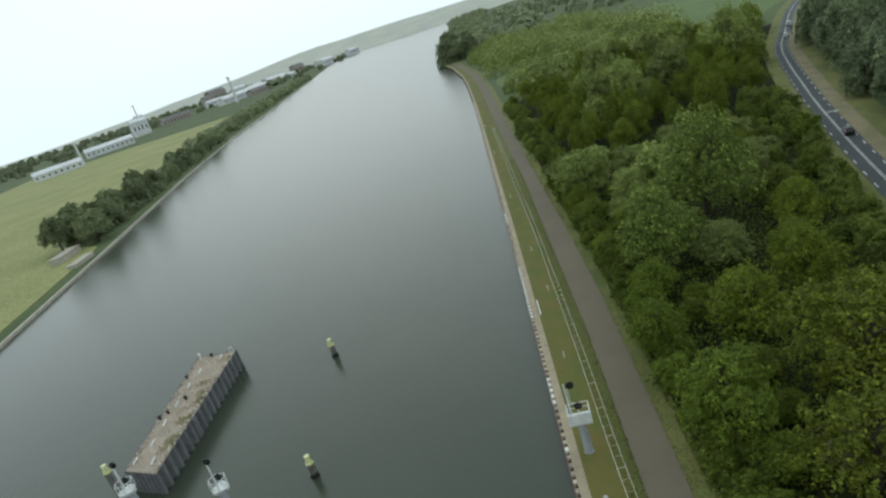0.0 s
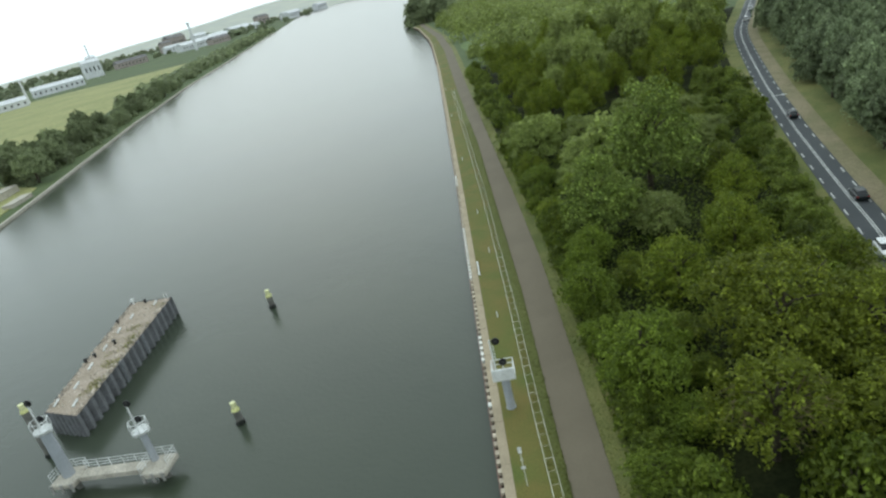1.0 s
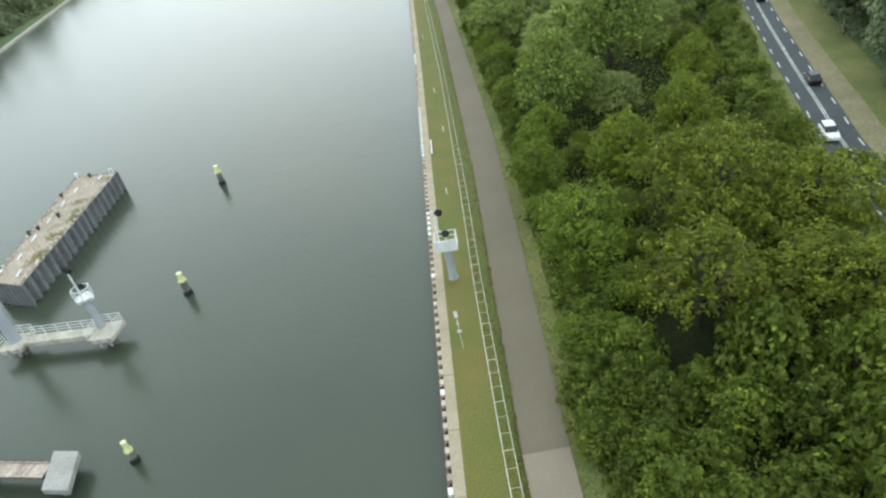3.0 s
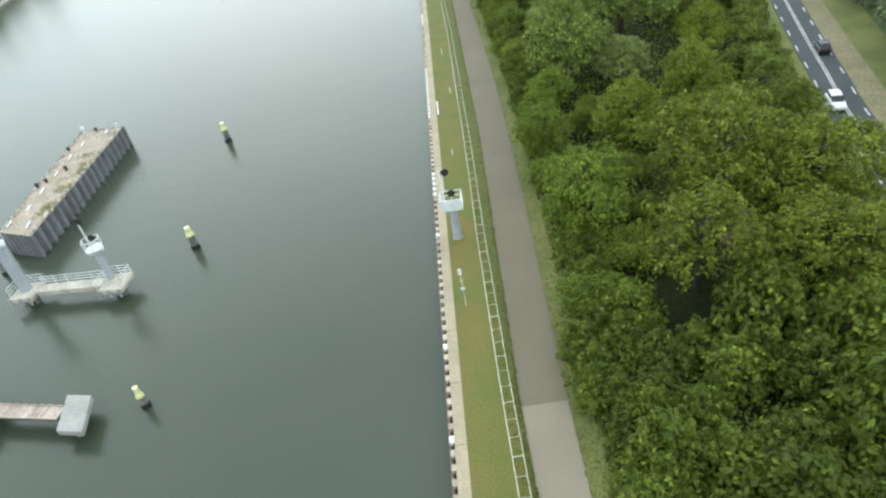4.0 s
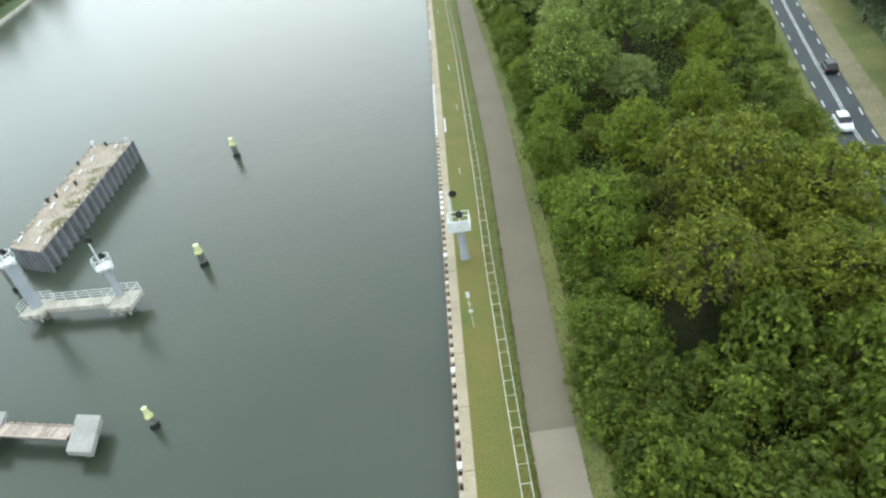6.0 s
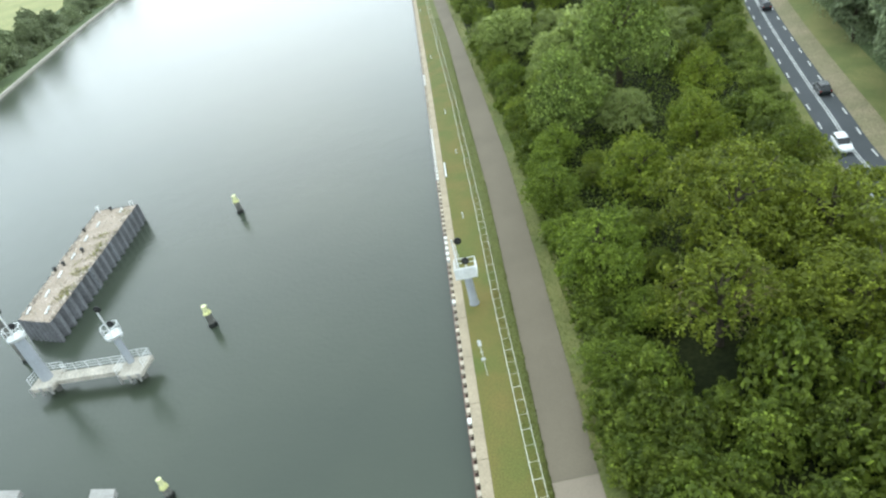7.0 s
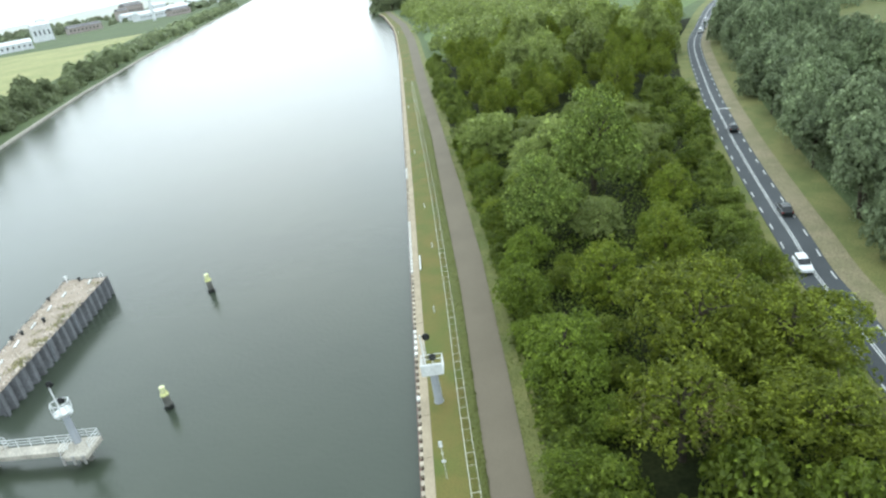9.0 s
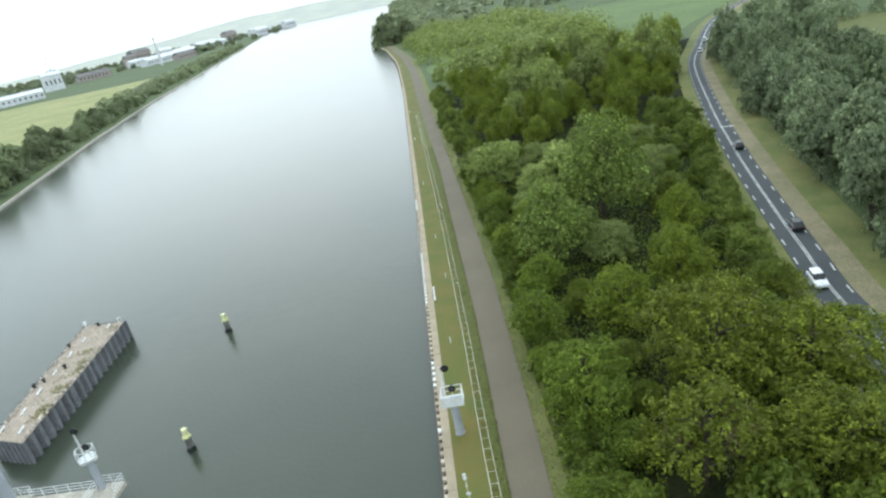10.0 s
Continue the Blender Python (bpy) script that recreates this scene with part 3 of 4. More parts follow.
# the larger crowns, one by one
for kind, x, y, size, tall in (
        ("olive1", 28.6, 74.5, 1.05, 1.05), ("olive1", 35.5, 71.0, 0.85, 0.95), ("fresh1", 14.6, 73.0, 1.0, 1.08), ("olive3", 22.0, 62.6, 1.05, 1.08),
        ("deep1", 20.6, 110.0, 1.0, 1.18), ("mid1", 24.0, 89.0, 0.82, 0.98), ("mid1", 33.0, 95.0, 1.0, 1.12), ("fresh1", 14.2, 89.5, 0.74, 1.05),
        ("fresh1", 14.0, 98.0, 0.62, 0.95), ("deep1", 32.0, 125.0, 1.4, 0.98), ("fresh1", 13.4, 81.5, 0.55, 0.9), ("pale1", 17.8, 154.0, 1.2, 0.95),
        ("fresh1", 15.8, 137.5, 0.7, 0.75), ("soft1", 24.5, 141.0, 0.9, 0.85), ("olive1", 32.5, 60.5, 0.8, 0.85), ("fresh1", 12.8, 61.0, 0.62, 0.75),
        ("soft1", 27.5, 107.0, 0.95, 0.95), ("mid1", 41.0, 113.0, 0.95, 0.95), ("mid2", 40.5, 86.0, 0.8, 0.8), ("mid2", 20.0, 129.0, 0.9, 0.8),
        ("soft1", 44.5, 138.0, 1.0, 0.95), ("wood1", 30.0, 144.0, 1.0, 1.0), ("mid2", 21.0, 80.5, 0.75, 0.8), ("mid2", 14.6, 121.5, 0.75, 0.8), ("soft1", 24.0, 120.0, 0.9, 0.95)):
    placed.append((*plant(kind, x, y, size, tall), KINDS[kind][1] * size))
for kind, x, y, size, tall in (
        ("bush1", 16.2, 54.0, 0.95, 1.0), ("bush1", 12.4, 48.4, 0.85, 0.9), ("bush1", 17.6, 48.8, 0.9, 1.0), ("bush2", 17.1, 43.8, 1.3, 1.2),
        ("bush1", 22.0, 45.0, 1.05, 1.1), ("bush2", 11.2, 57.0, 0.8, 1.0), ("bush2", 11.3, 52.6, 0.75, 0.9), ("bush2", 14.6, 46.2, 1.1, 1.0),
        ("bush1", 25.2, 50.4, 1.15, 1.2), ("bush2", 20.0, 41.0, 1.3, 1.1), ("bush1", 14.4, 41.4, 0.85, 0.8), ("bush2", 27.0, 45.0, 1.4, 1.2),
        ("bush1", 20.9, 51.6, 1.05, 1.1), ("bush2", 23.8, 55.6, 1.3, 1.2), ("bush2", 11.6, 44.6, 0.6, 0.6), ("bush2", 28.6, 52.4, 1.4, 1.2), ("bush1", 32.0, 48.5, 1.2, 1.1),
        ("bush2", 14.6, 51.2, 0.9, 0.8), ("bush2", 14.2, 56.2, 0.9, 1.0), ("bush2", 19.4, 55.2, 0.8, 0.8), ("bush2", 15.6, 58.6, 1.0, 1.1)):
    placed.append((*plant(kind, x, y, size, tall), KINDS[kind][1] * size))


# a dark hollow between the bushes
placed.append((18.7, 58.1, 2.4))


def fill(kinds, x_left, x_right, y0, y1, size=(0.8, 1.1), tries=900, keep=0.72, tall=(0.75, 1.22)):
    for i in range(tries):
        y = rnd.uniform(y0, y1)
        x = rnd.uniform(x_left(y), x_right(y))
        s = rnd.uniform(*size)
        k = rnd.choice(kinds)
        r = KINDS[k][1] * s
        if all(math.hypot(x - a, y - b) > keep * (r + c) for a, b, c in placed):
            placed.append((*plant(k, x, y, s, rnd.uniform(*tall)), r))


road_x = [(p.y, p.x) for p in ROAD if p.y < 395]
fill(["mid1", "mid2", "olive2", "mid2", "fresh1"], lambda y: at(PATH_R, y) + 4.6, lambda y: at(road_x, y) - 16.0, 58, 104, (0.55, 0.9), 900, 0.80, (0.62, 0.98))
fill(["soft1", "mid1", "soft1", "mid2"], lambda y: at(PATH_R, y) + 4.6, lambda y: at(road_x, y) - 14.0, 104, 175, (0.6, 1.0), 900, 0.78, (0.7, 1.05))
fill(["bush3", "bush3", "bush1"], lambda y: at(road_x, y) - 17.0, lambda y: at(road_x, y) - 6.0, 40, 190, (0.8, 1.3), 300, 0.66)
fill(["bush1", "bush2"], lambda y: at(PATH_R, y) + 3.0, lambda y: at(road_x, y) - 10.0, 34, 62, (0.8, 1.3), 220, 0.66)
fill(["bush1", "bush2", "bush2"], lambda y: at(PATH_R, y) + 2.7, lambda y: at(PATH_R, y) + 5.5, 36, 170, (0.5, 0.85), 600, 0.42)
fill(["bush3"], lambda y: at(road_x, y) - 8.0, lambda y: at(road_x, y) - 5.2, 60, 190, (0.7, 1.0), 150, 0.45)
fill(["bush3", "bush1"], lambda y: at(PATH_R, y) + 2.6, lambda y: at(PATH_R, y) + 7.0, 165, 300, (0.8, 1.3), 90, 0.5)
fill(["wood1", "mid1", "mid2"], lambda y: at(PATH_R, y) + 5.5, lambda y: at(road_x, y) - 9.0, 172, 300, (0.8, 1.2), 900, 0.66, (1.1, 1.6))
fill(["willow", "willow", "wood2"], lambda y: at(road_x, y) + 9.5, lambda y: at(road_x, y) + (23.0 if y < 165 else 38.0), 72, 262, (0.8, 1.25), 800, 0.74, (0.9, 1.45))
for i in range(34):
    y = 276 + 300 * (i / 34) ** 1.15 + rnd.uniform(-4, 4)
    deep = 20 if y < 372 else 14
    plant("bank1", at(LEFT_X, y) - 7 - rnd.uniform(0, deep), y, rnd.uniform(0.7, 1.05) * (1.15 if y < 372 else 0.8), rnd.uniform(0.85, 1.25), 1.1)
for x, y, size in ((-12, 636, 1.3), (-5, 628, 1.1), (-9, 660, 1.5), (2, 650, 1.4), (-11, 690, 1.6), (8, 634, 1.2)):
    plant("bank1", x, y, size, 1.2)
for k in KINDS:
    if not used[k]:
        plant(k, 60, -100)


def undergrowth():
    """A loose carpet of nettles, brambles and saplings under the near trees."""
    rng = np.random.default_rng(77)
    n = 52000
    y = rng.uniform(34, 185, n)
    lo, hi = np.array([at(PATH_R, v) + 1.5 for v in y]), np.array([at(road_x, v) - 4.6 for v in y])
    u = rng.random(n) ** 1.25
    x = lo + (hi - lo) * u
    edge = np.clip((x - lo) / 2.5, 0, 1)
    wave = np.array([noise.noise((a * 0.35, b * 0.35, 0)) for a, b in zip(x, y)])
    z = LAND + (0.15 + edge * (1.3 + 1.1 * wave)) * rng.uniform(0.3, 1.0, n)
    nn = rng.normal(size=(n, 3)) * 0.6 + np.array([0, 0, 1.0])
    nn /= np.linalg.norm(nn, axis=1, keepdims=True)
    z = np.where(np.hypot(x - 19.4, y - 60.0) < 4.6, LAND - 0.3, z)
    me = quad_mesh("undergrowth", np.stack([x, y, z], 1), nn, rng.uniform(0.12, 0.26, n), M["leaf_bush"], 78)
    tagged(new("undergrowth", me), "green undergrowth of brambles and saplings", "undergrowth", kind="stuff")


undergrowth()


def grass_tufts():
    """Uneven blades along the rails and over the path's two edges."""
    rng = np.random.default_rng(91)
    n = 26000
    y = 34 + 170 * rng.random(n) ** 1.3
    side = rng.random(n)
    pl, pr = np.array([at(PATH_L, v) for v in y]), np.array([at(PATH_R, v) for v in y])
    rail = np.array([at(RAIL_X, v) for v in y])
    ragged = np.array([0.12 * noise.noise((0.0, v * 0.9, 3)) for v in y])
    u = rng.random(n)
    x = np.where(side < 0.45, pl + 0.04 + ragged - u ** 1.5 * np.clip(pl - rail - 0.8, 0.3, 2.0), np.where(side < 0.8, pr - 0.04 + ragged + u ** 1.3 * 1.8, rail + 0.85 * u))
    z = LAND + 0.05 + rng.uniform(0.0, 0.10, n)
    nn = rng.normal(size=(n, 3)) * 0.55 + np.array([0, 0, 0.8])
    nn /= np.linalg.norm(nn, axis=1, keepdims=True)
    me = quad_mesh("grass_tufts", np.stack([x, y, z], 1), nn, rng.uniform(0.04, 0.09, n), M["tuft"], 92)
    tagged(new("grass_tufts", me), "long grass blades along the path edges", "grass", kind="stuff")


grass_tufts()


# ---- quay furniture ----
def signal_tower(name, m, label, pole_h=3.0, pole_r=0.43, mast=True, group="signal towers"):
    t = thing(name, m, label, "signal tower", group)
    bm = tube(bmesh.new(), (0, 0, -0.2), (0, 0, pole_h), pole_r * 1.05, pole_r * 0.95, 20)
    tube(bm, (0, 0, -0.1), (0, 0, 0.08), pole_r * 1.2, pole_r * 1.2, 20)
    part("pole", bm, M["grey"], t, "grey steel pole", smooth=False)
    bm = box(bmesh.new(), -1.1, 1.1, -0.95, 0.95, pole_h, pole_h + 0.16, 0.03)
    part("platform", bm, M["white"], t)
    bm = box(bmesh.new(), -1.05, 1.05, -1.0, -0.94, pole_h + 0.16, pole_h + 1.25, 0.01)
    part("front_panel", bm, M["white"], t, "white sheet-metal front panel")
    for x in (-0.36, 0.36):
        part("panel_rib", box(bmesh.new(), x - 0.03, x + 0.03, -1.04, -1.0, pole_h + 0.16, pole_h + 1.25), M["white"], t)
    z1 = pole_h + 1.3
    for x, y in ((-1.05, -0.92), (1.05, -0.92), (-1.05, 0.9), (1.05, 0.9), (0, 0.9)):
        part("post", tube(bmesh.new(), (x, y, pole_h + 0.14), (x, y, z1), 0.045, seg=8), M["white"], t)
    for z in (z1, pole_h + 0.75):
        for a, b in (((-1.05, -0.92), (-1.05, 0.9)), ((1.05, -0.92), (1.05, 0.9)), ((-1.05, 0.9), (1.05, 0.9))):
            part("railing", tube(bmesh.new(), (*a, z), (*b, z), 0.04, seg=8), M["white"], t)
    part("railing", tube(bmesh.new(), (-1.05, -0.95, z1), (1.05, -0.95, z1), 0.04, seg=8), M["white"], t)
    if mast:
        bm = tube(bmesh.new(), (-0.75, 0.5, pole_h + 0.1), (-0.75, 0.5, pole_h + 3.9), 0.09, 0.07, 10)
        for k in range(5):
            tube(bm, (-0.75, 0.5, pole_h + 1.6 + k * 0.4), (-0.5, 0.5, pole_h + 1.6 + k * 0.4), 0.025, seg=6)
        tube(bm, (-0.5, 0.5, pole_h + 1.5), (-0.5, 0.5, pole_h + 3.3), 0.03, seg=6)
        part("mast", bm, M["white"], t)
        for cx, cz, r in ((-0.15, pole_h + 3.75, 0.38), (0.1, pole_h + 1.3, 0.38)):
            bm = tube(bmesh.new(), (cx, 0.42, cz), (cx, 0.3, cz), r, r, 24)
            tube(bm, (cx, 0.3, cz), (cx, 0.05, cz), r * 0.4, r * 0.45, 16)
            tube(bm, (cx, 0.4, cz), (-0.75, 0.5, cz), 0.035, seg=6)
            part("signal_lamp", bm, M["black"], t, "black round signal board with a hooded lamp")
    return t


signal_tower("signal_tower", pose(2.2, 75.9, LAND, 0, 0, -4), "white railed signal platform on a grey pole beside the quay", 3.85)


def sign_post():
    t = thing("sign_post", pose(2.25, 65.0, LAND, 0, 0, -4), "thin grey sign post with small white plates on grass", "sign post")
    part("post", tube(bmesh.new(), (0, 0, -0.2), (0, 0, 4.2), 0.05, 0.045, 10), M["rail"], t)
    part("sign_plate", box(bmesh.new(), -0.16, 0.16, -0.07, -0.04, 3.6, 4.25, 0.01), M["white"], t, "white top plate")
    part("sign_plate", box(bmesh.new(), -0.20, 0.20, -0.07, -0.04, 1.9, 2.2, 0.01), M["white"], t, "small white lower plate")
    part("bracket", box(bmesh.new(), -0.10, 0.10, -0.05, 0.05, 2.8, 2.9), M["rail"], t)


sign_post()


def marker(x, y, h=0.8):
    t = thing("marker_post", pose(x, y, LAND), "short white marker post on the grass", "marker post", "marker posts on the verge")
    part("post", tube(bmesh.new(), (0, 0, -0.1), (0, 0, h), 0.07, 0.06, 8), M["white"], t)
    part("cap", tube(bmesh.new(), (0, 0, h), (0, 0, h + 0.06), 0.10, 0.03, 8), M["white"], t)


for x, y in ((3.0, 131.9), (3.5, 114.0), (2.7, 94.0), (2.2, 168.0), (1.6, 218.0), (1.2, 267.0), (-0.6, 435.0), (-9.5, 590.0)):
    marker(x, y)
t = thing("mooring_bar", pose(0, 0, 0), "long white mooring bar lying along the coping edge", "mooring bar")
part("bar", box(bmesh.new(), 1.28, 1.48, 106.6, 111.4, LAND + 0.12, LAND + 0.26, 0.03), M["white"], t)
for y in (107.2, 109.0, 110.8):
    part("foot", box(bmesh.new(), 1.32, 1.44, y - 0.1, y + 0.1, LAND - 0.05, LAND + 0.13), M["grey"], t)

# low double rail along the path
fence = thing("double_rail", pose(0, 0, 0), "low pale double guide rail with cross rungs on the grass", "guide rail")
ys = list(np.arange(0, 260.1, 4.0))
for off in (0.0, 0.78):
    for a, b in zip(ys, ys[1:]):
        part("rail", tube(bmesh.new(), (at(RAIL_X, a) + off, a, LAND + 0.5), (at(RAIL_X, b) + off, b, LAND + 0.5), 0.030 if off == 0 else 0.025, seg=6), M["rail"], fence)
thin_mesh = mesh_of("rung", tube(bmesh.new(), (0, 0, 0.5), (0.78, 0, 0.5), 0.012, seg=6), M["rail"])
bm = tube(bmesh.new(), (0, 0, 0.5), (0.78, 0, 0.5), 0.022, seg=6)
tube(bm, (0, 0, -0.1), (0, 0, 0.5), 0.035, seg=6)
tube(bm, (0.78, 0, -0.1), (0.78, 0, 0.5), 0.028, seg=6)
hoop_mesh = mesh_of("rung", bm, M["rail"])
for i, y in enumerate(np.arange(0, 258, 1.6)):
    ob = new("rung", thin_mesh if i % 3 else hoop_mesh)
    ob.parent = fence
    ob.matrix_basis = pose(at(RAIL_X, y), y, LAND)


# ---- sheet-pile island ----
def island():
    t = thing("mooring_island", pose(0, 0, 0), "sheet-pile mooring island topped with dry rubble and weeds", "mooring island")
    corners = [Vector((-49.9, 120.5)), Vector((-57.8, 121.9)), Vector((-55.9, 91.2)), Vector((-50.2, 88.7))]
    top = 3.3
    ring = []
    for i in range(4):
        a, b = corners[i], corners[(i + 1) % 4]
        d = b - a
        n = max(2, round(d.length / (1.75 if d.length > 12 else 0.95)))
        out = Vector((d.y, -d.x)).normalized()
        if (a + b).length and out.dot((a + b) / 2 - Vector((-53.4, 105.4))) < 0:
            out = -out
        for k in range(n):
            for f, o in ((0.0, 0.0), (0.34, 0.0), (0.5, -0.33 * d.length / n), (0.84, -0.33 * d.length / n)):
                p = a + d * ((k + f) / n) + out * o
                ring.append((p.x, p.y))
    bm = bmesh.new()
    lo = [bm.verts.new((x, y, -2)) for x, y in ring]
    hi = [bm.verts.new((x, y, top)) for x, y in ring]
    for i in range(len(ring)):
        j = (i + 1) % len(ring)
        bm.faces.new((lo[i], lo[j], hi[j], hi[i]))
    bmesh.ops.recalc_face_normals(bm, faces=bm.faces)
    part("sheet_pile_wall", bm, M["sheet"], t, "grey corrugated steel sheet-pile wall")
    bm = bmesh.new()
    n = 26
    grid = []
    for i in range(n + 1):
        row = []
        for j in range(13):
            u, v = i / n, j / 12
            p = (corners[0] * (1 - u) + corners[3] * u) * (1 - v) + (corners[1] * (1 - u) + corners[2] * u) * v
            c = Vector((-53.4, 105.4))
            p = c + Vector(((p.x - c.x) * 0.965, (p.y - c.y) * 0.99))
            z = top - 0.07 + 0.12 * noise.noise((p.x * 0.5, p.y * 0.5, 0)) + 0.08 * noise.noise((p.x * 2, p.y * 2, 3))
            row.append(bm.verts.new((p.x, p.y, z)))
        grid.append(row)
    for a, b in zip(grid, grid[1:]):
        for j in range(12):
            bm.faces.new((a[j], a[j + 1], b[j + 1], b[j]))
    bmesh.ops.recalc_face_normals(bm, faces=bm.faces)
    part("rubble_fill", bm, M["rubble"], t, "dry tan rubble with weeds", smooth=True)
    rng = np.random.default_rng(41)

    def spot():
        u, v = rng.uniform(0.05, 0.95), rng.uniform(0.06, 0.94)
        p = (corners[0] * (1 - u) + corners[3] * u) * (1 - v) + (corners[1] * (1 - u) + corners[2] * u) * v
        return p, u, v
    C, S = [], []
    while len(C) < 2200:
        p, u, v = spot()
        if noise.noise((p.x * 0.4, p.y * 0.4, 7)) * 1.6 - 2.4 * v - 1.2 * abs(u - 0.55) + 0.5 + rng.normal() * 0.25 > 0.0:
            C.append((p.x + rng.normal() * 0.15, p.y + rng.normal() * 0.15, top - 0.15 + rng.uniform(0, 0.3)))
            S.append(rng.uniform(0.05, 0.14))
    nn = rng.normal(size=(len(C), 3)) * 0.7 + np.array([0, 0, 0.8])
    me = quad_mesh("weed_growth", np.array(C), nn / np.linalg.norm(nn, axis=1, keepdims=True), np.array(S), M["weed"], 42)
    weeds = new("weed_growth", me)
    weeds.parent = t
    tagged(weeds, "yellowish weeds between the rubble", kind="stuff")
    bm = bmesh.new()
    for i in range(320):
        p, u, v = spot()
        r = rng.uniform(0.08, 0.24)
        bmesh.ops.create_icosphere(bm, subdivisions=1, radius=r, matrix=Matrix.LocRotScale((p.x, p.y, top - 0.1 + rng.uniform(-0.03, 0.06)), Euler(rng.uniform(0, 3, 3)), (1.0, rng.uniform(0.6, 1.0), 0.6)))
    for i in range(70):
        u = rng.uniform(0.03, 0.97)
        p = (corners[1] * (1 - u) + corners[2] * u) + Vector((rng.uniform(0.2, 0.9), 0))
        bmesh.ops.create_icosphere(bm, subdivisions=1, radius=rng.uniform(0.12, 0.28), matrix=Matrix.LocRotScale((p.x, p.y, top + rng.uniform(-0.05, 0.08)), Euler(rng.uniform(0, 3, 3)), (1.0, 0.8, 0.6)))
    for i in range(90):
        u = rng.uniform(0.03, 0.97)
        p = (corners[0] * (1 - u) + corners[3] * u) + Vector((rng.uniform(-0.95, -0.15), 0))
        bmesh.ops.create_icosphere(bm, subdivisions=1, radius=rng.uniform(0.14, 0.34), matrix=Matrix.LocRotScale((p.x, p.y, top + rng.uniform(-0.08, 0.04)), Euler(rng.uniform(0, 3, 3)), (1.0, 0.8, 0.6)))
    stones = part("loose_stone", bm, M["stone"], t, "loose pale stones")
    tagged(stones, kind="stuff")
    return t


island()


def mooring_beam(x, y, ang):
    t = thing("mooring_bar", pose(x, y, 3.2, 0, 0, ang), "short white mooring bar on the rubble", "mooring bar", "white bars on the island")
    part("bar", box(bmesh.new(), -0.10, 0.10, -0.9, 0.9, 0.16, 0.32, 0.03), M["white"], t)
    for k in (-0.5, 0.5):
        part("foot", box(bmesh.new(), -0.1, 0.1, k - 0.1, k + 0.1, -0.25, 0.17), M["white"], t)


for x, y in ((-52.3, 119.2), (-54.8, 115.6), (-55.0, 111.3), (-54.8, 106.1), (-54.6, 101.2), (-54.2, 96.4), (-52.0, 91.9), (-55.1, 92.9)):
    mooring_beam(x, y, 9)


def bollard(x, y):
    t = thing("bollard", pose(x, y, 3.15), "dark round bollard on the island's rubble", "bollard", "bollards on the island")
    bm = tube(bmesh.new(), (0, 0, -0.2), (0, 0, 0.55), 0.2, 0.17, 12)
    part("post", bm, M["black"], t)
    part("head", tube(bmesh.new(), (0, 0, 0.5), (0, 0, 0.75), 0.3, 0.24, 12), M["black"], t)


for x, y in ((-53.8, 107.2), (-55.3, 104.0), (-56.2, 103.0), (-54.6, 120.6), (-56.6, 114.4)):
    bollard(x, y)
t = thing("navigation_light", pose(-56.6, 120.6, 3.05), "small white navigation light on the island's corner", "navigation light")
part("post", tube(bmesh.new(), (0, 0, -0.2), (0, 0, 0.9), 0.12, 0.1, 10), M["white"], t)
part("lantern", tube(bmesh.new(), (0, 0, 0.9), (0, 0, 1.35), 0.26, 0.22, 12), M["white"], t)
t = thing("ladder_bracket", pose(-50.6, 120.0, 3.3), "white hooked ladder head on the island's corner", "ladder")
for k in (-0.25, 0.25):
    part("stile", tube(bmesh.new(), (k, 0, -0.4), (k, 0, 0.9), 0.05, seg=8), M["white"], t)
part("rung", tube(bmesh.new(), (-0.25, 0, 0.9), (0.25, 0, 0.9), 0.05, seg=8), M["white"], t)


def wall_ladder(x, y):
    t = thing("ladder", pose(x, y, 0, 0, 0, 0), "narrow pale steel ladder down the sheet-pile wall", "ladder", "ladders on the island's wall")
    for k in (-0.2, 0.2):
        part("stile", tube(bmesh.new(), (0, k, -0.6), (0, k, 3.55), 0.028, seg=8), M["grey"], t)
    for k in range(11):
        part("rung", tube(bmesh.new(), (0, -0.2, -0.2 + k * 0.34), (0, 0.2, -0.2 + k * 0.34), 0.018, seg=6), M["grey"], t)


for y in (100.6, 107.9):
    wall_ladder(-50.2 + 0.3 * (y - 88.7) / 31.8 + 0.06, y)


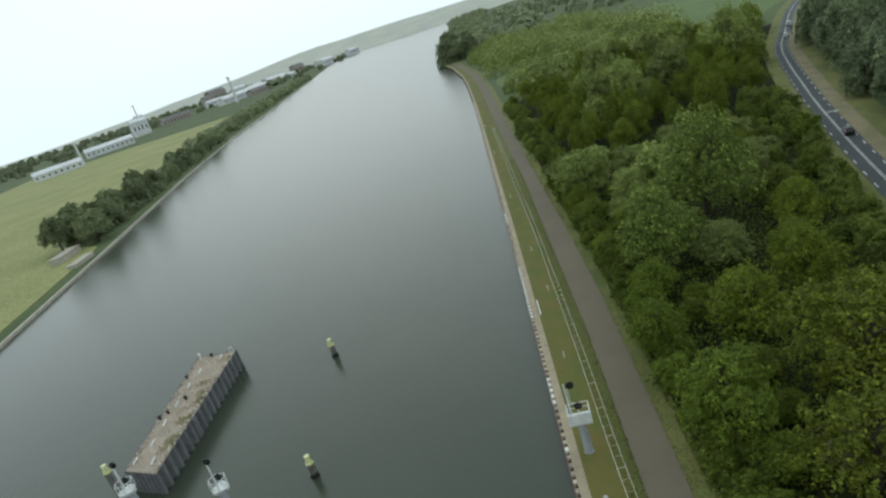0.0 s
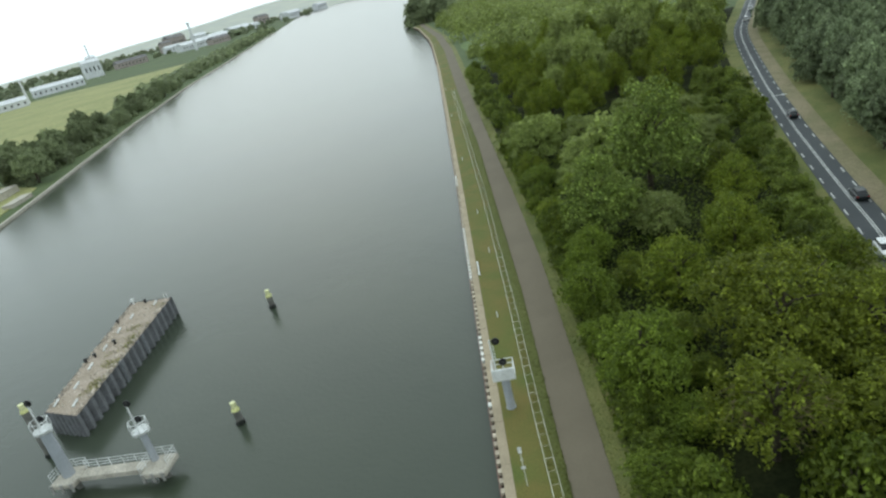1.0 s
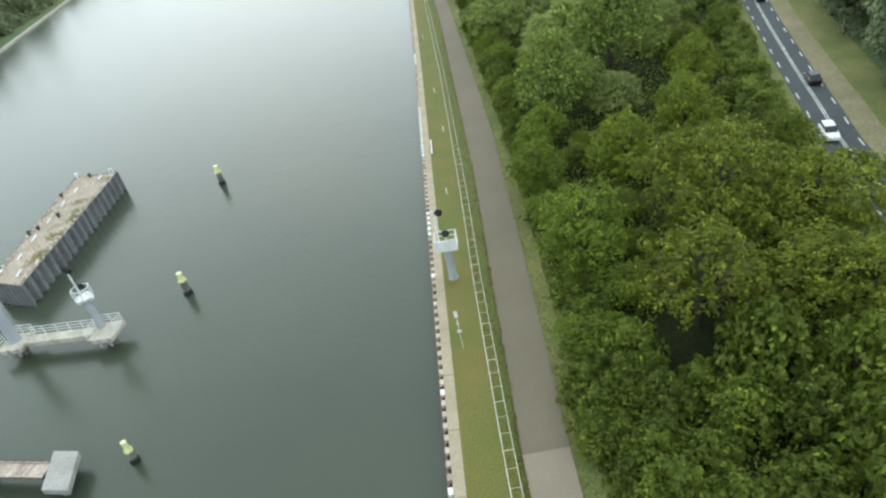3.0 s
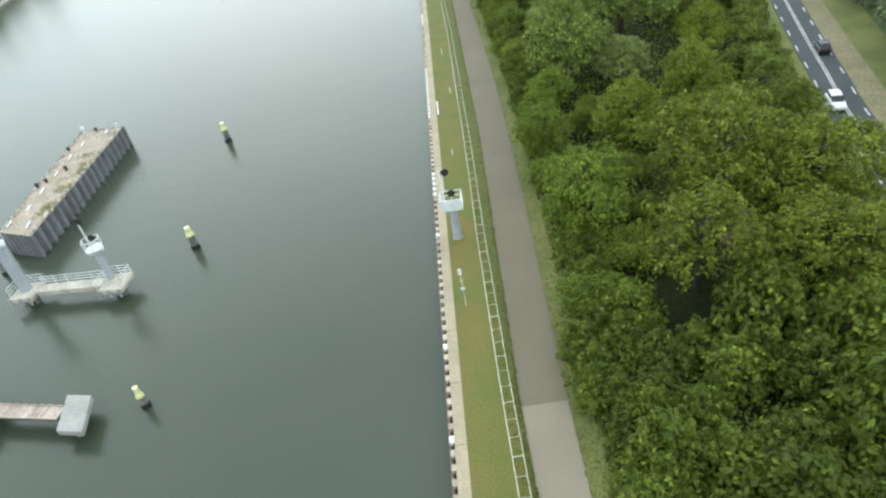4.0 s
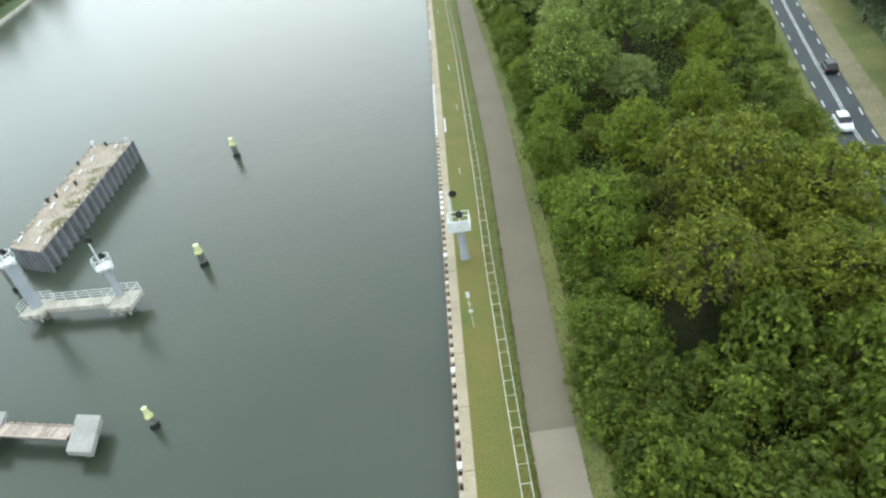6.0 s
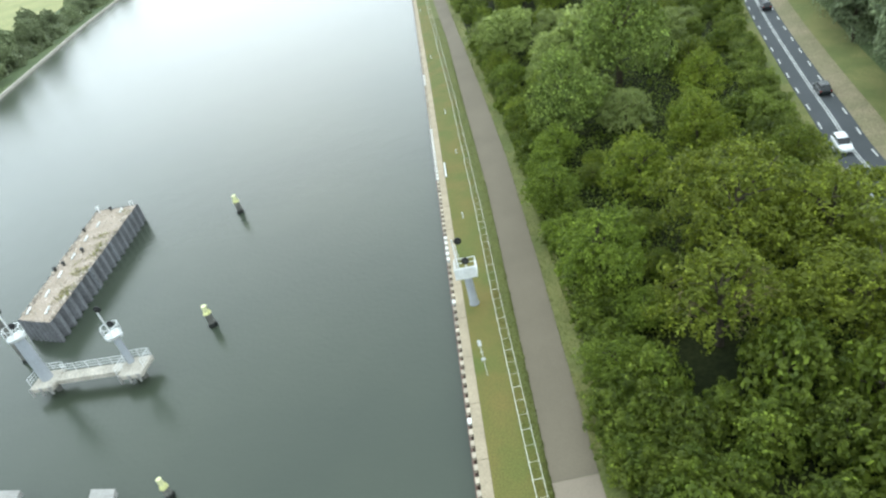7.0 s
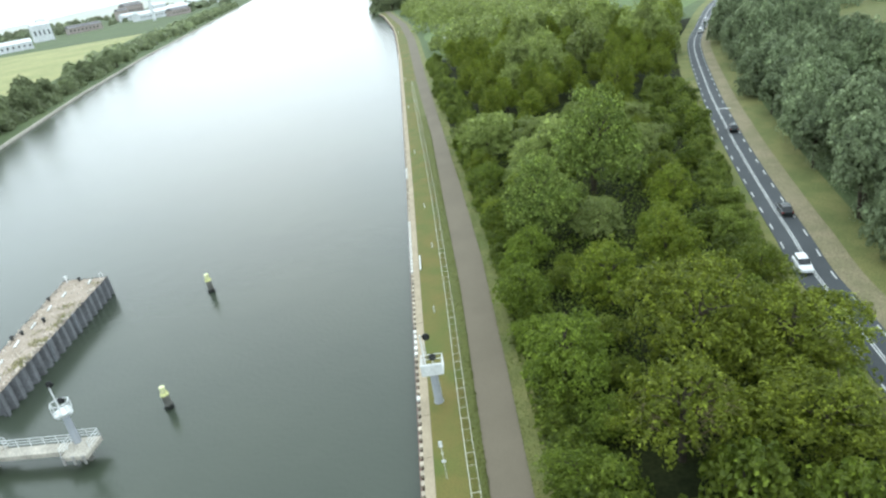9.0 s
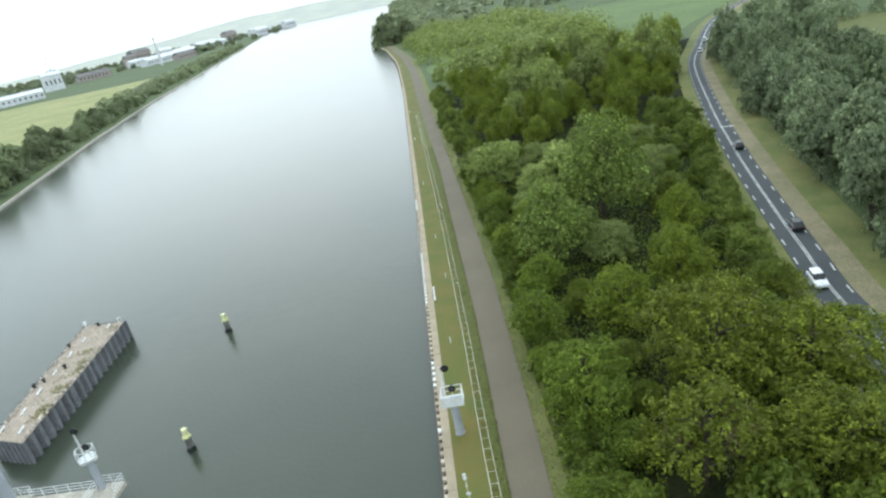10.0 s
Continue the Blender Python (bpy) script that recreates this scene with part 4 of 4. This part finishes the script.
# ---- dolphins ----
def dolphin(x, y, h, r=0.41):
    t = thing("dolphin", pose(x, y, 0), "round mooring dolphin with a narrow yellow head in the water", "dolphin", "yellow-topped dolphins")
    part("shaft", tube(bmesh.new(), (0, 0, 0.4), (0, 0, h - 1.1), r, r * 0.96, 18), M["pile"], t, "dull grey steel shaft")
    bm = tube(bmesh.new(), (0, 0, -2), (0, 0, 0.5), r * 1.14, r * 1.06, 18)
    for k in range(7):
        a = k * 0.9
        tube(bm, (r * 1.08 * math.cos(a), r * 1.08 * math.sin(a), -0.6), (r * 1.08 * math.cos(a), r * 1.08 * math.sin(a), 0.35 + 0.3 * math.sin(k * 2.3) ** 2), 0.09, seg=6)
    part("waterline_band", bm, M["wet_pile"], t, "dark wet band at the waterline")
    bm = tube(bmesh.new(), (0, 0, h - 1.14), (0, 0, h - 0.96), r * 1.1, r * 1.08, 18)
    tube(bm, (0, 0, h - 0.96), (0, 0, h - 0.8), r * 1.08, r * 0.74, 18)
    for k in range(10):
        a = k * 0.628
        tube(bm, (r * 1.08 * math.cos(a), r * 1.08 * math.sin(a), h - 1.15), (r * 0.76 * math.cos(a), r * 0.76 * math.sin(a), h - 0.7), 0.04, seg=6)
    part("yellow_ring", bm, M["yellow"], t, "yellow painted collar")
    bm = tube(bmesh.new(), (0, 0, h - 0.82), (0, 0, h - 0.06), r * 0.72, r * 0.70, 18)
    tube(bm, (0, 0, h - 0.06), (0, 0, h), r * 0.78, r * 0.72, 18)
    part("cap", bm, M["pale_yellow"], t, "pale yellow-white pile head")


for x, y, h, r in ((-32.05, 114.8, 3.1, 0.46), (-29.2, 84.95, 3.0, 0.44), (-26.95, 60.1, 2.5, 0.33), (-53.9, 86.4, 7.8, 0.43)):
    dolphin(x, y, h, r)


# ---- signal jetty ----
def railing(t, a, b, z, h=1.05, gap=1.5):
    a, b = Vector(a), Vector(b)
    n = max(1, round((b - a).length / gap))
    for k in range(n + 1):
        p = a.lerp(b, k / n)
        part("post", tube(bmesh.new(), (p.x, p.y, z), (p.x, p.y, z + h), 0.035, seg=6), M["white"], t)
    for q in (h, h * 0.66, h * 0.33):
        part("railing", tube(bmesh.new(), (a.x, a.y, z + q), (b.x, b.y, z + q), 0.035, seg=6), M["white"], t)


def jetty():
    t = thing("signal_jetty", pose(-46.75, 79.1, 0, 0, 0, -6.5), "concrete walkway jetty with white railings on piles", "jetty")
    z = 1.8
    for x0, x1, y0, y1 in ((-1.5, 1.5, -1.4, 1.6), (9.5, 12.4, -1.4, 1.7)):
        part("pad", box(bmesh.new(), x0, x1, y0, y1, z - 0.6, z, 0.1), M["pale_concrete"], t, "pale concrete landing pad")
        for px in (x0 + 1.0, x1 - 1.0):
            part("shaft", tube(bmesh.new(), (px, y0 + 1.5, -2), (px, y0 + 1.5, z - 0.55), 0.32, seg=14), M["pile"], t)
        for px in (x0 + 0.3, (x0 + x1) / 2, x1 - 0.3):
            part("fender", box(bmesh.new(), px - 0.14, px + 0.14, y0 - 0.16, y0 + 0.02, z - 1.0, z + 0.1, 0.03), M["grey_concrete"], t)
    part("deck", box(bmesh.new(), 1.5, 9.5, -0.55, 1.05, z - 0.26, z - 0.04, 0.03), M["pale_concrete"], t, "pale concrete walkway deck")
    part("kerb", box(bmesh.new(), 1.5, 9.5, -0.55, -0.40, z - 0.04, z + 0.08, 0.02), M["pale_concrete"], t)
    for py in (-0.3, 0.75):
        part("beam", box(bmesh.new(), 1.5, 9.5, py - 0.2, py + 0.2, z - 0.55, z - 0.26, 0.03), M["pale_concrete"], t)
    railing(t, (1.6, 1.0), (9.4, 1.0), z - 0.04)
    railing(t, (-1.4, 1.5), (1.5, 1.5), z)
    railing(t, (-1.4, -0.9), (-1.4, 1.5), z)
    railing(t, (9.5, 1.6), (12.3, 1.6), z)
    railing(t, (12.3, 1.6), (12.3, -0.4), z)
    railing(t, (9.6, 1.0), (9.6, -1.3), z)
    return t


jetty()


def jetty_tower(x, y, h, r, label):
    t = thing("signal_tower", pose(x, y, 1.8, 0, 0, -6), label, "signal tower", "signal towers")
    part("pole", tube(bmesh.new(), (0, 0, -0.05), (0, 0, h), r * 1.05, r * 0.92, 20), M["grey"], t, "grey steel column")
    bm = tube(bmesh.new(), (0, 0, h), (0, 0, h + 0.4), 0.7, 0.92, 10)
    lump = random.Random(9)
    for k in range(22):
        a, q = lump.uniform(0, 6.28), lump.uniform(0.5, 0.9)
        bmesh.ops.create_icosphere(bm, subdivisions=2, radius=lump.uniform(0.14, 0.26), matrix=Matrix.Translation((q * math.cos(a), q * math.sin(a), h + lump.uniform(0.1, 0.45))))
    part("platform", bm, M["white"], t, "white lime-caked platform tub")
    n = 6
    for k in range(n):
        a, b = 2 * math.pi * k / n, 2 * math.pi * (k + 1) / n
        p, q = (0.98 * math.cos(a), 0.98 * math.sin(a)), (0.98 * math.cos(b), 0.98 * math.sin(b))
        part("post", tube(bmesh.new(), (*p, h + 0.35), (*p, h + 1.5), 0.045, seg=6), M["white"], t)
        part("railing", tube(bmesh.new(), (*p, h + 1.5), (*q, h + 1.5), 0.045, seg=6), M["white"], t)
    part("mast", tube(bmesh.new(), (-0.5, 0.3, h + 0.4), (-0.5, 0.3, h + 3.9), 0.1, 0.08, 10), M["white"], t)
    for cz, cx in ((h + 3.7, -0.2), (h + 1.6, 0.2)):
        bm = tube(bmesh.new(), (cx, 0.25, cz), (cx, 0.12, cz), 0.38, 0.38, 20)
        tube(bm, (cx, 0.12, cz), (cx, -0.1, cz), 0.16, 0.18, 12)
        tube(bm, (cx, 0.2, cz), (-0.5, 0.3, cz), 0.03, seg=6)
        part("signal_lamp", bm, M["black"], t, "black round signal board")


jetty_tower(-46.85, 79.4, 5.9, 0.62, "tall thick grey signal column on the jetty's pad")
jetty_tower(-36.6, 78.9, 3.7, 0.37, "white signal platform on a grey pole at the jetty's end")


# ---- plank walkway ----
def walkway():
    t = thing("plank_walkway", pose(-32.4, 59.05, 0, 0, 0, -12.7), "pale plank walkway between concrete pile caps", "walkway")
    z = 1.7
    skew = Matrix(((1, -0.46, 0, 0), (0, 1, 0, 0), (0, 0, 1, 0), (0, 0, 0, 1)))
    for x in (0.0, -10.4):
        bm = box(bmesh.new(), -1.3, 1.3, -1.95, 1.95, z - 0.6, z, 0.06)
        bmesh.ops.transform(bm, matrix=Matrix.Translation((x, 0, 0)) @ skew, verts=bm.verts)
        part("pile_cap", bm, M["grey_concrete"], t, "skewed grey concrete pile cap")
        for py in (-1.0, 1.0):
            part("shaft", tube(bmesh.new(), (x - 0.46 * py, py, -2), (x - 0.46 * py, py, z - 0.55), 0.3, seg=14), M["pile"], t)
    for py in (-0.5, 0.5):
        part("beam", box(bmesh.new(), -9.1, -1.3, py - 0.1, py + 0.1, z - 0.5, z - 0.16), M["dark_sheet"], t)
    n = 40
    for k in range(n):
        x = -9.08 + k * 7.75 / n
        part("plank", box(bmesh.new(), x, x + 0.185, -0.68, 0.68, z - 0.16, z - 0.09), M["plank"], t)
    for py in (-0.7, 0.7):
        part("kerb", box(bmesh.new(), -9.1, -1.3, py - 0.05, py + 0.05, z - 0.16, z + 0.04), M["plank"], t)
    for k in range(9):
        part("cleat", box(bmesh.new(), -8.9 + k * 0.9, -8.78 + k * 0.9, 0.7, 0.86, z - 0.12, z + 0.08), M["dark_sheet"], t)


walkway()


# ---- cars ----
def car(x, y, ang, paint, label, length=3.7):
    t = thing("car", pose(x, y, LAND + 0.045, 0, 0, ang), label, "car", "cars on the road")
    L, W = length / 2, 0.78
    def hull(rows):
        bm = bmesh.new()
        rings = []
        for yy, w, z0, z1 in rows:
            rings.append([bm.verts.new(p) for p in ((-w, yy, z0), (-w, yy, z1 - 0.06), (-w + 0.08, yy, z1), (w - 0.08, yy, z1), (w, yy, z1 - 0.06), (w, yy, z0))])
        for a, b in zip(rings, rings[1:]):
            for i in range(6):
                bm.faces.new((a[i], a[(i + 1) % 6], b[(i + 1) % 6], b[i]))
        bm.faces.new(rings[0])
        bm.faces.new(rings[-1])
        bmesh.ops.recalc_face_normals(bm, faces=bm.faces)
        return bm
    part("body", hull([(-L, W * 0.86, 0.35, 0.78), (-L + 0.12, W, 0.28, 0.92), (-0.5 * L, W, 0.24, 0.95), (0.4 * L, W, 0.24, 0.95), (0.85 * L, W * 0.97, 0.26, 0.82), (L, W * 0.84, 0.35, 0.65)]), paint, t)
    part("cabin_glass", hull([(-0.93 * L, W * 0.80, 0.9, 0.96), (-0.72 * L, W * 0.80, 0.9, 1.40), (0.12 * L, W * 0.80, 0.9, 1.42), (0.48 * L, W * 0.82, 0.9, 0.97)]), M["glass"], t)
    part("roof", hull([(-0.74 * L, W * 0.74, 1.38, 1.47), (-0.3 * L, W * 0.76, 1.38, 1.51), (0.12 * L, W * 0.72, 1.38, 1.47)]), paint, t)
    for sx in (-1, 1):
        for yy in (-0.6 * L, 0.62 * L):
            w = part("wheel", tube(bmesh.new(), (sx * (W - 0.2), yy, 0.32), (sx * (W + 0.01), yy, 0.32), 0.32, 0.32, 18), M["tyre"], t)
            part("rim", tube(bmesh.new(), (sx * (W + 0.005), yy, 0.32), (sx * (W + 0.02), yy, 0.32), 0.2, 0.18, 14), M["grey"], w)
        part("headlight", box(bmesh.new(), sx * 0.62 - 0.14, sx * 0.62 + 0.14, L - 0.12, L - 0.02, 0.55, 0.68, 0.02), M["white"], t)
        part("tail_light", box(bmesh.new(), sx * 0.64 - 0.12, sx * 0.64 + 0.12, -L - 0.01, -L + 0.1, 0.68, 0.84, 0.02), M["lamp_red"], t)


def on_road(y, off):
    i = min(range(len(fine)), key=lambda k: abs(fine[k].y - y))
    d = (fine[i + 1] - fine[i - 1]).normalized()
    p = fine[i] + Vector((d.y, -d.x)) * off
    return p.x, p.y, math.degrees(math.atan2(-d.x, d.y))


x, y, a = on_road(89.4, -1.0)
car(x, y, a + 180, M["car_white"], "white compact car driving on the road")
x, y, a = on_road(105.5, 0.95)
car(x, y, a, M["car_dark"], "dark car driving away behind the verge dashes")
x, y, a = on_road(146, 0.8)
car(x, y, a, M["car_dark"], "dark car driving away on the road")
x, y, a = on_road(262, 1.0)
car(x, y, a, M["car_white"], "white car far off in the bend")
x, y, a = on_road(284, 1.0)
car(x, y, a, M["car_white"], "white car far off in the bend")


# ---- far bank town ----
def shed(x, y, w, d, h, ang, label, wall="shed", gable=True):
    t = thing("shed", pose(x, y, 1.2, 0, 0, ang), label, "building", "buildings across the canal")
    part("wall", box(bmesh.new(), -w / 2, w / 2, -d / 2, d / 2, -0.2, h), M[wall], t)
    bm = bmesh.new()
    k = 0.22 * d if gable else 0.4
    vs = [bm.verts.new(p) for p in ((-w / 2 - 0.5, -d / 2 - 0.5, h), (w / 2 + 0.5, -d / 2 - 0.5, h), (w / 2 + 0.5, 0, h + k), (-w / 2 - 0.5, 0, h + k), (-w / 2 - 0.5, d / 2 + 0.5, h), (w / 2 + 0.5, d / 2 + 0.5, h))]
    for f in ((0, 1, 2, 3), (3, 2, 5, 4), (0, 3, 4), (1, 5, 2), (0, 4, 5, 1)):
        bm.faces.new([vs[i] for i in f])
    bmesh.ops.recalc_face_normals(bm, faces=bm.faces)
    part("roof", bm, M["shed"] if wall == "shed" else M["roof"], t)
    for i in range(int(w // 8)):
        xx = -w / 2 + 4 + i * 8
        win = part("window", box(bmesh.new(), xx - 1.2, xx + 1.2, -d / 2 - 0.06, -d / 2 + 0.1, h * 0.4, h * 0.7), M["glass"], t)
    return t


for x, y, w, d, h, ang, wall, label in (
        (-628, 1130, 80, 24, 11, 34, "shed", "long white industrial shed across the canal"),
        (-585, 905, 64, 22, 9, 36, "shed", "white shed behind the hay field"),
        (-700, 1400, 34, 28, 30, 36, "shed", "tall pale plant building across the canal"),
        (-730, 1470, 18, 18, 38, 36, "shed", "white silo block across the canal"),
        (-690, 1560, 70, 26, 12, 40, "brickwork", "low brick works building across the canal"),
        (-560, 1700, 150, 30, 14, 55, "shed", "long white warehouse beside the canal"),
        (-500, 1620, 50, 24, 12, 55, "brickwork", "brick building beside the canal"),
        (-640, 2300, 90, 30, 16, 60, "shed", "pale shed in the distant town"),
        (-520, 2600, 90, 26, 20, 60, "shed", "white distant waterside building"),
        (-820, 2200, 60, 40, 34, 50, "brickwork", "distant town block across the canal"),
        (-700, 1850, 46, 22, 14, 48, "shed", "pale workshop in the distant town"),
        (-610, 1960, 60, 24, 16, 58, "shed", "white works hall in the distant town"),
        (-770, 1990, 30, 26, 26, 48, "brickwork", "brick mill block in the distant town"),
        (-560, 2150, 70, 22, 15, 62, "shed", "long pale quay shed in the distant town"),
        (-700, 2080, 40, 30, 24, 52, "shed", "pale town block behind the quay sheds"),
        (-480, 2420, 60, 24, 20, 66, "shed", "white storehouse beside the distant water"),
        (-600, 2480, 50, 30, 30, 60, "brickwork", "tall brick block in the distant town"),
        (-430, 2760, 70, 26, 22, 68, "shed", "white hall at the distant water's bend")):
    shed(x, y, w, d, h, ang, label, wall)


def mast(x, y, h, r, label):
    t = thing("mast", pose(x, y, 1.2), label, "mast", "white masts across the canal")
    part("pole", tube(bmesh.new(), (0, 0, -0.3), (0, 0, h), r, r * 0.6, 12), M["shed"], t)
    part("head", tube(bmesh.new(), (0, -r, h), (0, r * 2, h + 0.3), r * 0.9, r * 0.6, 10), M["shed"], t)


mast(-583, 965, 32, 2.0, "white wind-turbine tower across the canal")
mast(-520, 1515, 56, 3.4, "white wind-turbine tower beside the warehouse")
mast(-715, 1440, 62, 2.0, "thin white chimney across the canal")


def block(name, x, y, w, d, h, ang, mat, label, cat):
    t = thing(name, pose(x, y, 1.2, 0, 0, ang), label, cat)
    part("body", box(bmesh.new(), -w / 2, w / 2, -d / 2, d / 2, -0.2, h, 0.1), M[mat], t)
    part("top", box(bmesh.new(), -w / 2 - 0.15, w / 2 + 0.15, -d / 2 - 0.15, d / 2 + 0.15, h, h + 0.2, 0.05), M["pale_concrete"], t)


block("hut", 24.4, 356, 3, 6, 2.4, 20, "shed", "small white hut in a clearing of the wood", "hut")
block("landing_stage", -156, 246, 4, 14, 1.2, 5, "pale_concrete", "pale concrete landing stage on the far bank", "landing stage")
block("shelter", -172, 262, 5, 16, 2.6, 5, "pale_concrete", "low pale shelter on the far bank", "shelter")


def far_woods(name, n, fx, seed, label, size, h, k=60, mat="leaf_far", keep=None):
    """Hedges and woods too far off to count."""
    rng = np.random.default_rng(seed)
    C, N, S = [], [], []
    for i in range(n):
        x, y = fx(rng)
        if keep and not keep(x, y):
            continue
        e = rng.normal(size=(k, 3))
        e[:, 2] = np.abs(e[:, 2])
        e /= np.linalg.norm(e, axis=1, keepdims=True)
        hh = h * rng.uniform(0.5, 1.2)
        C.append(np.array([x, y, 1.0]) + e * np.array([hh * 0.72, hh * 0.72, hh * 1.12]) * rng.uniform(0.7, 1.0, (k, 1)))
        N.append(e)
        S.append(size * rng.uniform(0.6, 1.3, k))
    me = quad_mesh(name, np.concatenate(C), np.concatenate(N), np.concatenate(S), M[mat], seed)
    tagged(new(name, me), label, "woods", kind="stuff")


far_woods("far_woods", 420, lambda r: (r.uniform(-2100, -420), r.uniform(1700, 3000)), 31, "dark woods and hedges across the canal", 6.0, 14, 60, "leaf_haze_far")
far_woods("far_woods", 300, lambda r: (r.uniform(-2600, -760), r.uniform(700, 1900)), 32, "wooded ridge beyond the hay field", 5.0, 14, 60, "leaf_haze_far")
far_woods("far_woods", 520, lambda r: (r.uniform(20, 1100), r.uniform(600, 1700)), 33, "distant woods beyond the canal wood", 4.5, 14, 60, "leaf_haze_far")
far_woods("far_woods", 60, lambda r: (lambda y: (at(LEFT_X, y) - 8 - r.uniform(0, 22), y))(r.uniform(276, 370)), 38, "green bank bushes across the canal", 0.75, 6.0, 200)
far_woods("thicket", 120, lambda r: (lambda y: (at(road_x, y) + 9.5 + r.uniform(0.5, 13), y))(r.uniform(70, 265)), 40, "grey-green thicket between the roadside willows", 0.21, 4.2, 480, "leaf_willow")
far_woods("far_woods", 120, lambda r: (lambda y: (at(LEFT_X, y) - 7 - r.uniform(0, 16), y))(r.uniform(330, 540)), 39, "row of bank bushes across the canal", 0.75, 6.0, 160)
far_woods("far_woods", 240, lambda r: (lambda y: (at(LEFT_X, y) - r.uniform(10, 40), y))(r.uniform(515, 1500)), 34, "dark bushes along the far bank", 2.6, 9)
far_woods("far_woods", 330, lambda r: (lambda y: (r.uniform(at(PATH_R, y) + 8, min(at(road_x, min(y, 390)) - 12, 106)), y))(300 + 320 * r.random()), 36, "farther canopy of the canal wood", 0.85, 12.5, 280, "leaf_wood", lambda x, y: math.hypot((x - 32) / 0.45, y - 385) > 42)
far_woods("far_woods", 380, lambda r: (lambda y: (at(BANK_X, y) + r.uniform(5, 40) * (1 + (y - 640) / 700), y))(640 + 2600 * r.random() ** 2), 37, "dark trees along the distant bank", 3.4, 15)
far_woods("far_woods", 330, lambda r: (lambda y: (r.uniform(at(road_x, min(y, 390)) + 20, 520), y))(r.uniform(262, 480)), 35, "grey-green woods beyond the meadow", 0.95, 9, 260, "leaf_willow")

def distant_rise():
    """A low wooded rise along the horizon, its haze put in as emission."""
    bm = bmesh.new()
    rows = []
    for j in range(9):
        row = []
        for i in range(49):
            x = -3600 + i * 150
            y = 3000 + j * 200 + 150 * noise.noise((x * 0.001, 0, 5))
            up = max(0.0, min(1.0, (x + 3300) / 2200))
            h = 95 * up * up * math.sin(min(1.0, j / 6) * math.pi / 2) * (0.8 + 0.35 * noise.noise((x * 0.0012, j * 0.2, 1)))
            row.append(bm.verts.new((x, y, 1.0 + h + 6 * noise.noise((x * 0.02, y * 0.02, 2)) * min(1, j))))
        rows.append(row)
    for a, b in zip(rows, rows[1:]):
        for i in range(48):
            bm.faces.new((a[i], a[i + 1], b[i + 1], b[i]))
    solid("backdrop", bm, M["hill"], "low wooded rise with horizon mist put in as glow", "hill", smooth=True)


distant_rise()

# ---- coping slabs and pile caps along the quay edge ----
for k in range(63):
    y0 = -58 + k * 6.0
    y1 = y0 + 5.96
    bm = box(bmesh.new(), 0.34, 1.25, 0.0, y1 - y0, -0.58, 0.02 + rnd.uniform(-0.006, 0.006), 0.02)
    slab = part("coping_slab", bm, M["concrete"], quay)
    dx = at(BANK_X, y1) - at(BANK_X, y0)
    slab.matrix_basis = pose(at(BANK_X, y0), y0, LAND, 0, 0, math.degrees(math.atan2(-dx, y1 - y0)))
cap_mesh = mesh_of("pile_cap", box(bmesh.new(), 0.0, 0.335, -0.29, 0.29, -0.35, 0.0, 0.025), M["cap"])
white_mesh = mesh_of("pile_cap", box(bmesh.new(), -0.02, 0.335, -0.31, 0.31, -0.35, 0.015, 0.025), M["white_cap"])
WHITE_RUNS = ((50.3, 51.3), (59.0, 61.2), (76.0, 77.2), (84.0, 90.6), (106.5, 127.0), (150.0, 158.0))
for k in range(290):
    y = -6 + k * 1.2
    ob = new("pile_cap", white_mesh if any(a < y < b for a, b in WHITE_RUNS) else cap_mesh)
    ob.parent = quay
    ob.matrix_basis = pose(at(BANK_X, y), y + 0.21, LAND)
